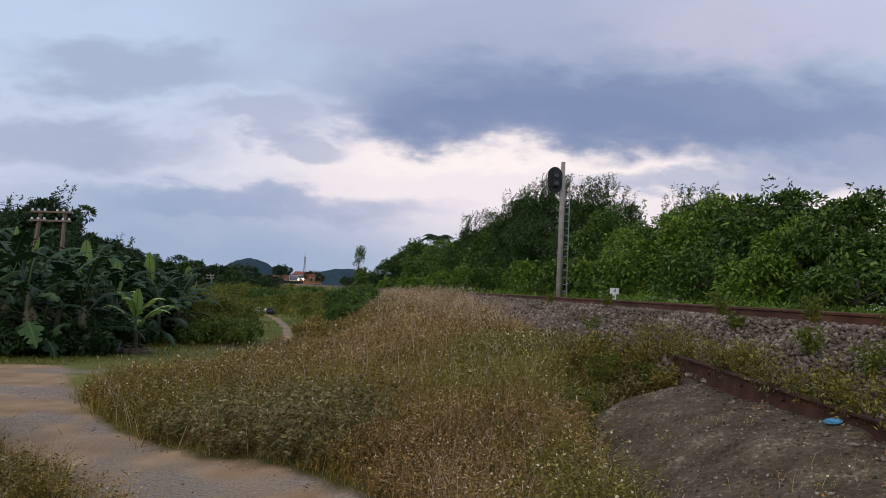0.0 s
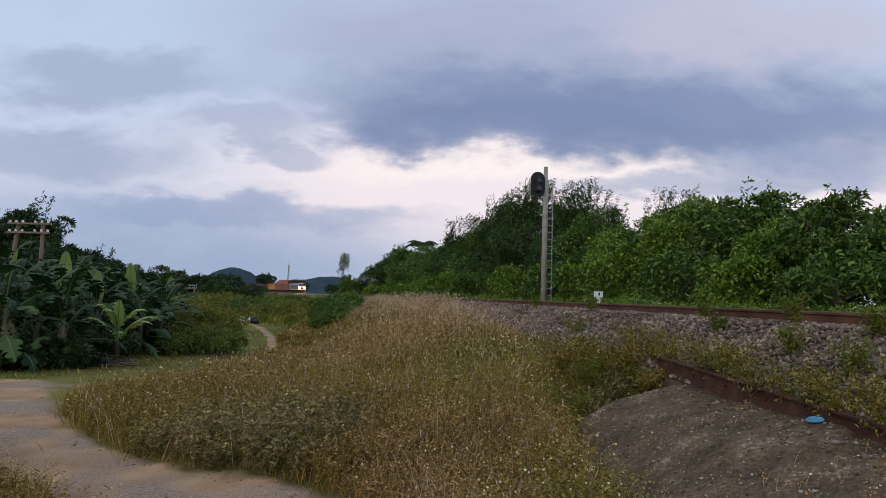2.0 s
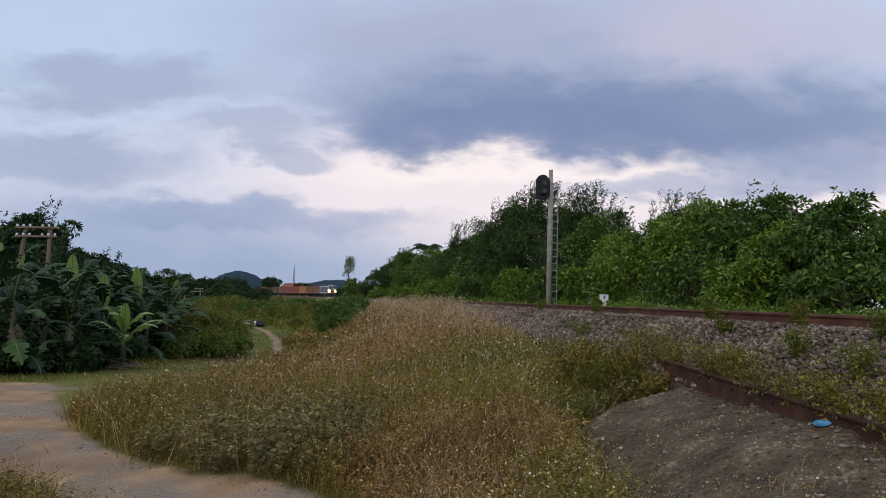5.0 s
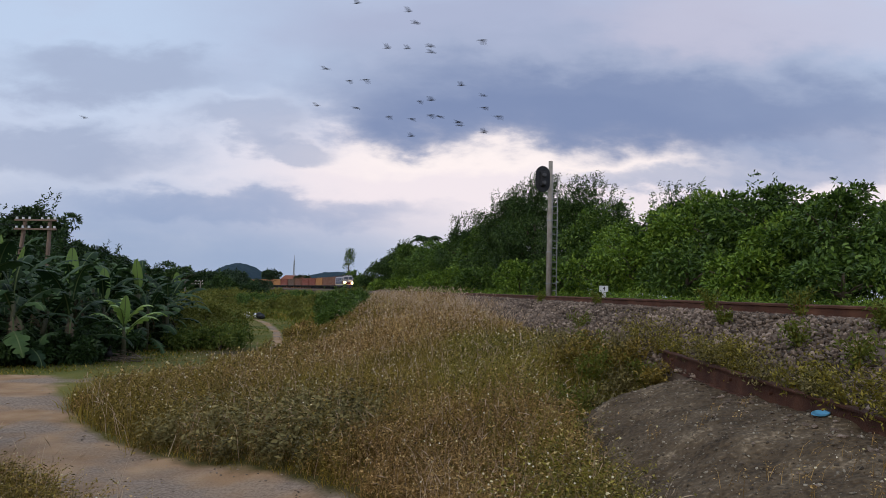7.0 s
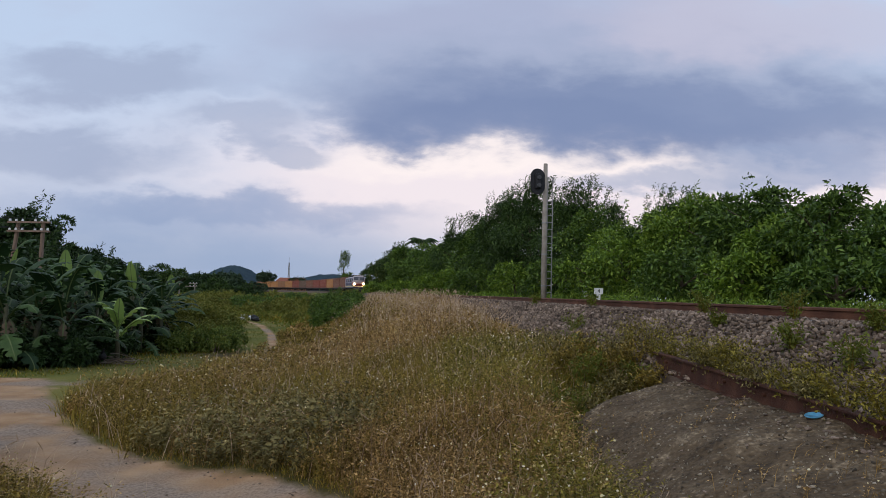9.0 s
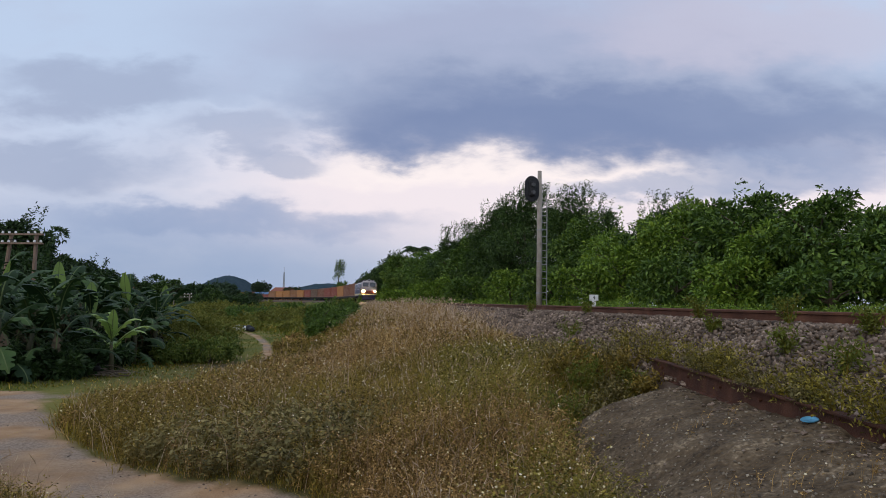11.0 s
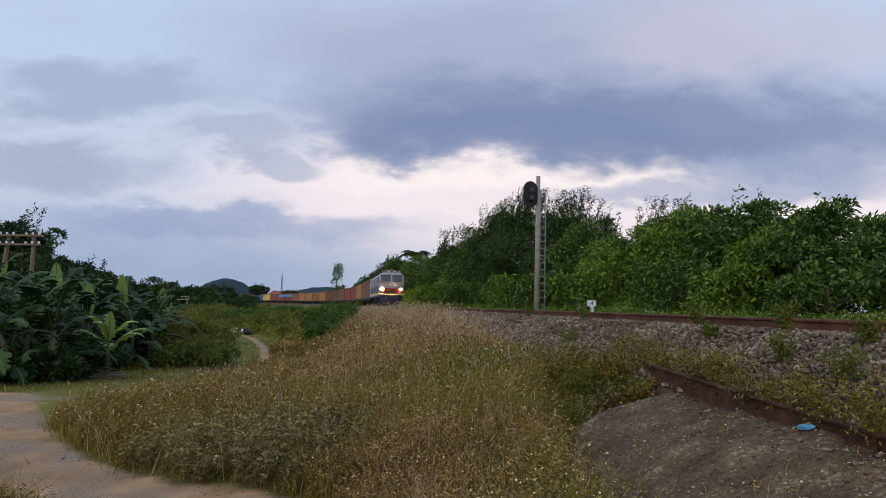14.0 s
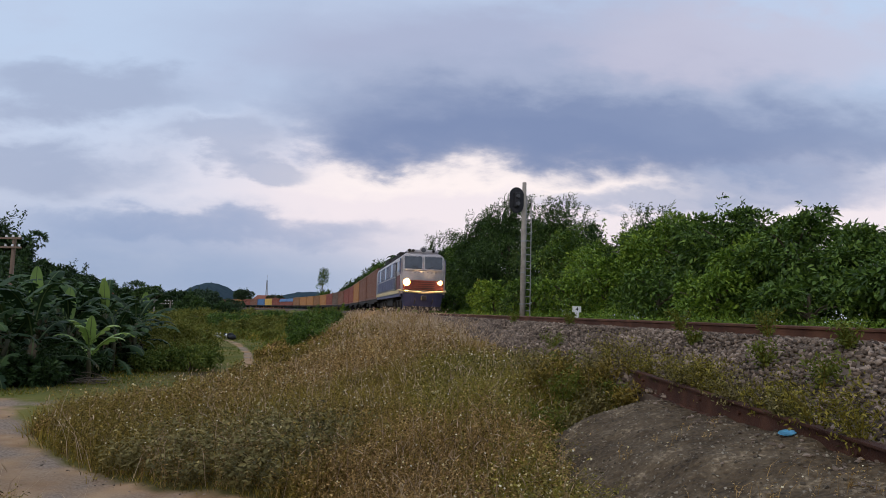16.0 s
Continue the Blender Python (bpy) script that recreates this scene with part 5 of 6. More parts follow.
def build_toe_weeds():
    """Rank weeds where the bank, the mound and the ballast meet."""
    lb = "rank yellow-green weeds at the head of the mound"
    for x, y, h, r in ((2.34, 6.98, 0.26, 0.24), (2.16, 6.84, 0.30, 0.24), (1.92, 6.74, 0.32, 0.26), (1.68, 6.60, 0.34, 0.26), (1.46, 6.40, 0.34, 0.24), (2.30, 7.25, 0.34, 0.26), (2.02, 7.15, 0.38, 0.28), (1.74, 7.0, 0.40, 0.28), (1.30, 6.45, 0.36, 0.24), (2.2, 7.6, 0.36, 0.30),
                       (1.85, 7.6, 0.40, 0.30), (1.5, 7.4, 0.40, 0.3), (2.05, 8.2, 0.36, 0.32), (1.65, 8.3, 0.36, 0.32), (1.85, 9.0, 0.32, 0.34), (1.22, 6.0, 0.36, 0.22), (1.18, 5.5, 0.34, 0.22), (2.26, 6.45, 0.24, 0.24), (2.40, 6.70, 0.22, 0.22)):
        weed_clump(x, y, max(float(ground_z(x, y)), float(mound_z(x, y)) if y < 7.5 else -1.0) - 0.01, h, r, 560, (WEED_LEAF, GREY_WEED, GRASS_GREEN)[int(x * 20 + y * 7) % 3], 0.05, lb)


build_toe_weeds()


def build_path_weeds():
    """A rank clump on the outer side of the path's bend."""
    lb = "bushy olive-green weeds at the edge of the dirt path"
    for i, (x, y, h, r) in enumerate(((-3.35, 5.0, 0.30, 0.26), (-3.65, 5.3, 0.38, 0.30), (-3.95, 5.65, 0.40, 0.32), (-4.35, 6.0, 0.42, 0.34), (-3.75, 4.9, 0.40, 0.32), (-4.15, 5.3, 0.46, 0.36), (-4.65, 5.7, 0.46, 0.36),
                                      (-3.15, 4.6, 0.28, 0.26), (-3.5, 4.5, 0.36, 0.30), (-4.9, 6.2, 0.42, 0.36), (-4.7, 6.5, 0.34, 0.30), (-2.95, 4.25, 0.28, 0.26), (-4.5, 5.1, 0.48, 0.38))):
        weed_clump(x - 0.30, y + 0.05, float(ground_z(x - 0.30, y + 0.05)) - 0.01, h * 1.25, r, 2000, (WEED_LEAF, GRASS_GREEN, WEED_LEAF, GREY_WEED)[i % 4], 0.045, lb, group="weeds beside the path")


build_path_weeds()


def build_ballast_weeds():
    lb = "green weed growing up through the ballast beside the rail"
    for s, lat, h, r in ((9.15, 1.0, 0.34, 0.20), (7.3, 1.05, 0.36, 0.22), (8.0, 1.55, 0.20, 0.12), (13.2, 1.0, 0.28, 0.2), (6.2, 1.9, 0.26, 0.25), (16.5, 1.2, 0.25, 0.25), (11.0, 2.2, 0.25, 0.3), (5.3, 2.1, 0.30, 0.26), (5.9, 1.3, 0.26, 0.2)):
        p = ORIGIN + s * AHEAD + lat * LEFT
        weed_clump(p[0], p[1], float(ballast_top(lat)), h, r, 360, GRASS_GREEN, 0.05, lb)
    lb = "straggling weeds hanging over the rusty beam"
    for y, h, r in ((6.7, 0.22, 0.26), (6.2, 0.18, 0.22), (5.75, 0.20, 0.3), (5.35, 0.24, 0.32), (4.95, 0.2, 0.28), (4.55, 0.22, 0.26), (4.3, 0.16, 0.2), (4.0, 0.30, 0.30), (3.6, 0.30, 0.30), (5.55, 0.28, 0.30), (6.0, 0.26, 0.28), (7.3, 0.3, 0.4), (7.9, 0.3, 0.4)):
        weed_clump(2.62 - 0.05 * (y > 7), y, 0.93 + 0.02 * (y - 5), h * 1.25, r * 1.05, 760, GREY_WEED if h < 0.21 else GREEN_WEED, 0.034, lb)


build_ballast_weeds()


# ---------------------------------------------------------------- banana grove
def banana_leaf(seed, length, young=False):
    """One long arching blade with a midrib fold and torn edges."""
    q = random.Random(seed)
    n, wide = 26, length * (0.108 if not young else 0.135)
    rise, fall = (0.75, 0.35) if not young else (1.0, 0.02)
    V, F, w0 = [], [], 1.0
    for i in range(n + 1):
        t = i / n
        out = length * (math.sin(t * 1.25) / 1.05 * (0.80 if not young else 0.22))
        z = length * (rise * t - (rise + fall) * 0.62 * t * t) if not young else length * 0.95 * t
        body = 0.0 if t < 0.16 else math.sin(math.pi * min(1, (t - 0.14) / 0.86) ** 0.8) ** 0.55
        tear = 1.0 if young or q.random() > 0.42 else q.uniform(0.15, 0.6)
        w = max(0.012, wide * body * tear)
        dip = w * (0.32 if not young else -0.35)
        rib = min(w * 0.9, 0.007 + 0.012 * (1 - t))
        V += [(out, -w, z - dip), (out, -rib, z), (out, rib, z), (out, w, z - dip * q.uniform(0.7, 1.4))]
    for i in range(n):
        a = 4 * i
        F += [(a, a + 4, a + 5, a + 1), (a + 1, a + 5, a + 6, a + 2), (a + 2, a + 6, a + 7, a + 3)]
    me = np_mesh("leaf", np.array(V), np.array(F), BANANA_YOUNG if young else BANANA_LEAF, True)
    me.materials.append(MIDRIB)
    me.polygons.foreach_set("material_index", np.tile([0, 1, 0], n).astype(np.int32))
    return me


def build_bananas():
    old = [banana_leaf(100 + i, l) for i, l in enumerate((1.6, 1.85, 1.45, 2.05))]
    small = [banana_leaf(120 + i, l) for i, l in enumerate((1.35, 1.5, 1.2))]
    for me in small:
        me.materials[0] = BANANA_FRESH
    young, young_small = banana_leaf(140, 1.25, True), banana_leaf(141, 0.85, True)
    dead = banana_leaf(150, 0.85)
    dead.materials[0] = DEAD_LEAF
    q = random.Random(5)
    for x, y, h, little in ((-7.25, 15.5, 0.80, True), (-10.4, 15.2, 1.55, False), (-9.6, 16.0, 1.35, False), (-9.7, 17.4, 1.7, False), (-11.2, 16.8, 1.9, False),
                            (-10.3, 18.9, 1.9, False), (-10.1, 20.6, 1.6, False), (-9.6, 21.6, 1.8, False), (-12.0, 18.6, 2.1, False), (-11.4, 20.6, 2.0, False), (-12.6, 21.6, 2.0, False),
                            (-10.6, 23.6, 1.8, False), (-10.4, 26.0, 1.55, False), (-12.2, 25.2, 1.9, False), (-11.3, 27.4, 1.7, False), (-13.6, 20.0, 2.2, False), (-11.6, 29.0, 1.3, False),
                            (-12.2, 16.4, 2.0, False), (-10.9, 14.2, 1.2, False), (-10.8, 17.8, 1.5, False), (-11.0, 24.6, 1.5, False), (-9.2, 18.6, 1.3, False), (-9.9, 19.6, 1.75, False), (-11.6, 15.4, 1.8, False), (-10.5, 16.4, 1.6, False), (-10.6, 22.2, 1.9, False), (-13.0, 18.4, 2.4, False), (-11.9, 22.9, 2.1, False), (-9.5, 23.2, 1.7, False), (-9.0, 22.2, 1.5, False), (-8.9, 20.4, 1.3, False), (-8.6, 13.5, 1.3, False), (-9.4, 12.9, 1.6, False), (-8.2, 14.6, 1.1, False), (-8.9, 14.9, 1.1, False), (-9.7, 13.9, 1.3, False)):
        z0 = float(ground_z(x, y))
        ob = thing("banana_plant", pose(x, y, z0, 0, 0, q.uniform(0, 360)),
                   "young banana plant with pale upright leaf" if little else "large banana plant with ragged dark green leaves", "banana plant", "banana plants of the grove")
        lx, ly, r = q.uniform(-0.15, 0.15), q.uniform(-0.15, 0.15), 0.04 + 0.028 * h
        part("stem", tube(bmesh.new(), [(0, 0, -0.05), (lx * 0.4, ly * 0.4, h * 0.5), (lx, ly, h)], [r, r * 0.85, r * 0.5], 10), BANANA_STEM, ob, smooth=True)
        count = 8 if little else 17
        for i in range(count):
            lf = new("leaf", (small if little else old)[q.randrange(3 if little else 4)])
            lf.parent = ob
            lf.matrix_basis = pose(lx, ly, h - 0.05 - (0.03 if little else 0.055) * i, q.uniform(-16, 16), -46 + (5.5 if little else 5.2) * i + q.uniform(-12, 12), 360 * i * 0.382 + q.uniform(-20, 20))
        if little or q.random() < 0.5:
            lf = new("young_leaf", young_small if little else young)
            lf.parent = ob
            lf.matrix_basis = pose(lx, ly, h - 0.05, 0, q.uniform(-8, 8), q.uniform(0, 360))
        if not little:
            for i in range(4):
                lf = new("dead_leaf", dead)
                lf.parent = ob
                lf.matrix_basis = pose(lx, ly, h * q.uniform(0.6, 0.95), 0, q.uniform(65, 85), q.uniform(0, 360))


build_bananas()


CUT_WOOD = material("bleached_branches", [(0.08, 0.058, 0.040), (0.17, 0.135, 0.10), (0.30, 0.25, 0.195)], 8, 0.9)


def build_woodpile():
    x, y = -7.15, 15.2
    ob = thing("brushwood_pile", pose(x, y, float(ground_z(x, y))), "low pile of cut branches and brushwood on the grass", "brushwood")
    q = random.Random(9)
    for i in range(38):
        a, l, z = q.uniform(-0.9, 0.9) + (math.pi if q.random() < 0.5 else 0), q.uniform(0.2, 0.55), 0.02 + 0.006 * i * q.random()
        c = (q.uniform(-0.35, 0.35), q.uniform(-0.2, 0.2), z)
        d = Vector((math.cos(a), math.sin(a), q.uniform(-0.05, 0.18))) * l / 2
        r = q.uniform(0.006, 0.018)
        part("branch", tube(bmesh.new(), [Vector(c) - d, Vector(c) + Vector((q.uniform(-0.06, 0.06), q.uniform(-0.05, 0.05), q.uniform(-0.02, 0.07))), Vector(c) + d], [r, r * 0.85, r * 0.5], 6), CUT_WOOD if i % 3 else BARK, ob)


build_woodpile()


# ---------------------------------------------------------------- shrubs and trees of the field
def field_trees():
    dk, md, fr = LEAF_DARK, LEAF_MID, LEAF_FAR
    a = "dark growth about the banana grove, the low plants added as its shade"
    # tall rows are trees; low ones are dark undergrowth added as the grove's shade
    for x, y, top, rad, mat, leaf in ((-27.2, 45.0, 7.2, 2.7, dk, 0.30), (-31.2, 46.0, 6.5, 2.9, dk, 0.3), (-29.0, 44.0, 6.0, 2.6, dk, 0.28), (-25.6, 43.5, 5.2, 2.2, dk, 0.28), (-24.3, 47.0, 4.4, 1.9, dk, 0.26), (-22.5, 45.0, 3.2, 1.6, dk, 0.26), (-18.0, 36.0, 2.7, 1.9, dk, 0.24), 
                                      (-15.0, 30.5, 1.8, 1.8, dk, 0.22), (-20.5, 33.0, 3.6, 2.4, dk, 0.24), (-24.0, 34.0, 4.4, 2.8, dk, 0.24), (-14.8, 23.0, 2.2, 1.8, dk, 0.2), (-15.6, 19.5, 2.5, 1.9, dk, 0.2), (-13.2, 17.2, 1.6, 1.3, dk, 0.2), (-11.8, 19.2, 1.0, 1.3, dk, 0.18), (-10.6, 16.4, 0.6, 1.0, dk, 0.15), (-11.6, 15.6, 0.7, 1.0, dk, 0.15), (-9.9, 18.3, 0.6, 1.0, dk, 0.15), (-10.9, 19.6, 0.9, 1.2, dk, 0.16), (-10.0, 22.4, 0.6, 1.1, dk, 0.16), (-11.0, 22.0, 0.9, 1.2, dk, 0.18), (-12.5, 26.5, 1.4, 1.6, dk, 0.2), (-9.4, 14.3, 0.55, 0.8, dk, 0.14), (-8.9, 15.6, 0.45, 0.8, dk, 0.14), (-8.4, 17.2, 0.3, 0.75, dk, 0.14), (-10.3, 13.6, 0.6, 0.8, dk, 0.14), (-8.9, 13.0, 0.5, 0.7, dk, 0.13), (-8.4, 13.6, 0.45, 0.7, dk, 0.13), (-8.0, 14.3, 0.4, 0.7, dk, 0.13), (-9.6, 12.5, 0.5, 0.8, dk, 0.13), (-7.9, 15.4, 0.35, 0.6, dk, 0.13)):
        tree(x, y, top, rad, mat, a, int((3.2 if top > 5 else 1.7) * (rad / leaf) ** 2) + 100, 24, leaf, base=0.0 if top < 3.0 else 0.18, group="trees behind the grove", spread=0.11 * rad, tufts=4, rough=0.6 if top > 5 else 0.3)
    b = "round green shrub in the rough field"
    for x, y, top, rad, mat in ((-9.2, 24.5, 0.35, 1.2, md), (-10.8, 28.0, 0.45, 1.5, md), (-9.4, 29.5, 0.2, 1.0, LEAF_BRIGHT), (-13.5, 33.0, 0.8, 2.0, md), (-11.0, 35.0, 0.35, 1.6, md), (-15.5, 42.0, 1.0, 2.4, md),
                                (-5.5, 36.0, 1.25, 1.2, dk), (-5.0, 32.5, 0.55, 1.0, dk), (-5.9, 40.5, 1.55, 1.5, dk), (-6.9, 49.0, 1.4, 1.7, md), (-5.2, 45.0, 1.5, 1.4, dk), (-6.6, 56.0, 1.6, 2.0, md),
                                (-8.1, 21.4, 0.05, 0.95, LEAF_BRIGHT), (-7.0, 21.7, 0.20, 1.0, LEAF_BRIGHT), (-7.2, 22.9, 0.05, 0.8, LEAF_BRIGHT), (-8.0, 23.6, 0.25, 1.1, md), (-10.2, 27.6, 0.60, 1.4, md), (-9.5, 27.2, 0.72, 1.4, md),
                               
                                (-17.5, 66.0, 0.9, 3.0, dk), (-14.0, 62.0, 0.6, 2.4, md), (-21.0, 60.0, 0.8, 2.8, md), (-12.5, 80.0, 1.0, 3.2, md), (-25.0, 80.0, 1.2, 4.0, md), (-19.0, 92.0, 1.0, 3.5, dk)):
        leaf = 0.075 + 0.0019 * y
        mat = {LEAF_BRIGHT: SHRUB_GREEN, md: FIELD_SHRUB, dk: LEAF_MID}[mat]
        tree(x, y, top, rad, mat, b, int(1.4 * (rad / leaf) ** 2) + 60, 18, leaf, "shrub", 0.0, "shrub", "shrubs of the field", spread=0.13 * rad, tufts=14, rough=0.55)
    # dark wood behind the line poles
    for i, (x, y, top, rad) in enumerate(((-45.6, 100.0, 5.0, 3.3), (-42.5, 103.0, 4.8, 3.2), (-38.6, 100.0, 4.4, 3.2), (-35.0, 102.0, 3.9, 3.0), (-32.6, 100.0, 2.9, 2.6), (-49.0, 101.0, 4.8, 3.4), (-53.5, 100.0, 4.8, 3.4), (-29.5, 104.0, 2.2, 2.4))):
        tree(x, y, top, rad, dk if i % 2 else LEAF_FEATHER, "dark leafy tree of the wood behind the line poles", 170, 20, 0.42, base=0.05, group="trees behind the line poles", tufts=3, rough=0.5)
    # scrub and woods towards the hills
    c = "distant dark tree at the edge of the village"
    kinds = []
    for x, y, top, rad in ((-83, 170, 5.4, 5.5), (-66, 150, 4.2, 4.5), (-71, 168, 5.0, 5.0)):
        kinds.append(tree(x, y, top, rad, fr, c, 300, 20, 0.58, group="distant trees", spread=0.8, tufts=3))
    for i, (x, y) in enumerate(((-78, 150), (-58, 138), (-95, 185), (-104, 200), (-52, 132), (-88, 230), (-98, 250), (-74, 138), (-110, 260), (-64, 142), (-55, 150), (-61, 160), (-48, 150), (-72, 175), (-56, 168),
                                (-60, 300), (-48, 330), (-36, 340), (-25, 330), (-70, 330), (-82, 340), (-15, 300), (-8, 270), (-20, 260), (-30, 280), (-46, 142))):
        copy_thing(kinds[i % 3], pose(x, y, float(ground_z(x, y)) - 0.2, 0, 0, 67 * i))
    tree(-62.5, 250.0, 8.2, 3.8, fr, "lone dark tree with a flat spreading crown", 300, 18, 0.5, base=0.6, spread=0.6, tufts=4)
    tree(-60.0, 226.0, 4.4, 4.6, fr, "distant dark tree at the edge of the village", 400, 20, 0.45, base=0.0, spread=0.7)
    tree(-26.0, 198.0, 13.5, 2.3, LEAF_MID, "slender tall tree with a thin open crown beyond the track", 60, 16, 0.40, base=0.10, spread=0.5, rough=0.9, tufts=34)
    tree(-24.0, 196.0, 7.0, 3.4, LEAF_MID, "dark tree with a loose crown beyond the track", 130, 18, 0.6, base=0.05, spread=0.6, tufts=6)
    # low scrub over the far field
    m = 190
    x, y, r = scatter(m, 30, 160, -38, -6)
    s, lat = track_lat(x, y)
    keep = (lat > 9) & (line_distance(x, y, TRAIL_LINE) > 2.5)
    x, y, r = x[keep], y[keep], r[keep]
    parts = []
    for px, py, pr in zip(x, y, r):
        q = rng.uniform(0.5, 1.2) * (0.7 + 0.010 * pr)
        parts.append(crown_leaves((px, py, float(ground_z(px, py)) + 0.25 * q), (q, q, 0.55 * q), 40, 9, 0.09 + 0.0034 * pr, spread=0.16 * q))
    V, F = merge(*parts)
    stuff("field_scrub", V, F, FIELD_SHRUB, "low green scrub over the field", "scrub")


field_trees()


def build_palm():
    x, y = -1.6, 136.0
    z0 = float(ground_z(x, y))
    ob = thing("palm_tree", pose(x, y, z0), "palm with a crown of drooping fronds above the thicket", "palm")
    h = 10.9
    part("trunk", tube(bmesh.new(), [(0, 0, -0.1), (0.2, 0, h * 0.5), (0, 0, h)], [0.22, 0.17, 0.14], 8), BARK, ob)
    for i in range(13):
        a = 6.283 * i / 13
        t = np.linspace(0.1, 1, 26)
        el = 0.9 - 0.05 * (i % 4) * 2
        P = np.stack([t * 3.0 * math.cos(a), t * 3.0 * math.sin(a), h + 3.6 * el * t - 2.6 * t * t], 1)
        P = np.repeat(P, 2, 0)
        D = np.tile(np.array([[-math.sin(a), math.cos(a), -0.5], [math.sin(a), -math.cos(a), -0.5]]), (26, 1)) + np.array([math.cos(a), math.sin(a), 0]) * 0.6
        V, F = leaf_cards(P, D, 1.2 * np.ones(52), 0.22 * np.ones(52))
        part("frond", np_mesh("frond", V, F, LEAF_DARK), None, ob)


build_palm()


def build_litter():
    """A small heap of rubbish at the head of the trail, and pebbles on the path."""
    x, y = -11.9, 43.5
    ob = thing("rubbish_heap", pose(x, y, float(ground_z(x, y))), "small heap of dark and white rubbish by the trail", "rubbish")
    q = random.Random(12)
    for i in range(9):
        bm = bmesh.new()
        bmesh.ops.create_icosphere(bm, subdivisions=2, radius=1.0)
        for v in bm.verts:
            v.co *= q.uniform(0.8, 1.15)
        bmesh.ops.transform(bm, matrix=Matrix.Translation((q.uniform(-0.7, 0.7), q.uniform(-0.3, 0.3), q.uniform(0.10, 0.35))) @ Matrix.Diagonal((q.uniform(0.12, 0.26), 0.2, q.uniform(0.10, 0.2), 1)), verts=bm.verts)
        part("bag", bm, WHITE_PAINT if i % 3 == 0 else BLACK_PAINT, ob)
    kinds = [stone_mesh(60 + i) for i in range(4)]
    peb = thing("path_pebbles", Matrix(), "small stones strewn over the sandy path", "stones", kind="stuff")
    px, py, r = scatter(2600, 3.5, 16, -40, -5)
    keep = np.flatnonzero((path_mask(px, py) > 0.25) & (path_mask(px, py) < 0.95) | (rng.random(len(px)) < 0.06))[:300]
    for i in keep:
        k = rng.uniform(0.004, 0.014)
        st = new("stone", kinds[i % 4])
        st.parent = peb
        st.matrix_basis = pose(px[i], py[i], float(ground_z(px[i], py[i])) + k * 0.25, 0, 0, rng.uniform(0, 360)) @ Matrix.Diagonal((k * 1.3, k, k * 0.8, 1))


build_litter()


# ---------------------------------------------------------------- distance: hills, village, poles
def build_hill(x, y, h, sx, sy, seed):
    n = 56
    u, v = np.meshgrid(np.linspace(-3, 3, n * 2), np.linspace(-2.4, 2.4, n))
    px, py = x + u * sx, y + v * sy
    z = h * np.exp(-0.5 * (u * u + v * v)) * (1 + 0.10 * value_noise(px * 0.012, py * 0.012, seed)) + 0.9 * value_noise(px * 0.25, py * 0.25, seed + 1) + 0.8 * rng.normal(size=px.shape) - 3.5
    a, b = z.shape
    idx = np.arange(a * b).reshape(a, b)
    f = np.stack([idx[:-1, :-1], idx[:-1, 1:], idx[1:, 1:], idx[1:, :-1]], -1).reshape(-1, 4)
    tagged(new("hill", np_mesh("hill", np.stack([px, py, z], -1).reshape(-1, 3), f, HILL)), "wooded hill, coloured blue-green for the haze of distance", "hill", kind="structure")


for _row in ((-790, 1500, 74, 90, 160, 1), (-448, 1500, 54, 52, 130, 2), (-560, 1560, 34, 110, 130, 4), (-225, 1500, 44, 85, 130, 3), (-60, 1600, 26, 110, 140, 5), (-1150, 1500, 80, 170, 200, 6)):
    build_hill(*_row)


def house(x, y, rz, w, d, h, roof_h, wall, label):
    ob = thing("house", pose(x, y, float(ground_z(x, y)) - 0.1, 0, 0, rz), label, "house", "houses of the village")
    t = 0.2
    part("wall", boxes(((0, -d / 2 + t / 2, h / 2), (w, t, h)), ((0, d / 2 - t / 2, h / 2), (w, t, h)), ((-w / 2 + t / 2, 0, h / 2), (t, d - 2 * t, h)), ((w / 2 - t / 2, 0, h / 2), (t, d - 2 * t, h))), wall, ob)
    bm = bmesh.new()
    w2, d2 = w / 2 + 0.5, d / 2 + 0.5
    for sgn in (-1, 1):
        q = [(-w2, sgn * d2, h - 0.15), (w2, sgn * d2, h - 0.15), (w2, 0, h + roof_h), (-w2, 0, h + roof_h)]
        lo, hi = [bm.verts.new(p) for p in q], [bm.verts.new((p[0], p[1], p[2] + 0.15)) for p in q]
        bm.faces.new(lo), bm.faces.new(hi)
        for i in range(4):
            bm.faces.new((lo[i], lo[(i + 1) % 4], hi[(i + 1) % 4], hi[i]))
    part("roof", bm, ROOF_TILE, ob, "red tiled roof")
    for sgn in (-1, 1):
        g = bmesh.new()
        f = [g.verts.new((sgn * (w / 2 - 0.1), yy, zz)) for yy, zz in ((-d / 2, h), (d / 2, h), (0, h + roof_h - 0.1))]
        r = bmesh.ops.extrude_face_region(g, geom=[g.faces.new(f)])
        bmesh.ops.translate(g, vec=(-sgn * 0.2, 0, 0), verts=[v for v in r["geom"] if isinstance(v, bmesh.types.BMVert)])
        part("gable", g, wall, ob)
    for i in range(3):
        wn = part("window", boxes(((-w / 3 + w / 3 * i, -d / 2 - 0.03, h * 0.55), (1.2, 0.08, 1.2))), WHITE_PAINT, ob)
        part("pane", boxes(((-w / 3 + w / 3 * i, -d / 2 - 0.075, h * 0.55), (1.0, 0.03, 1.0))), DARK_GLASS, wn)


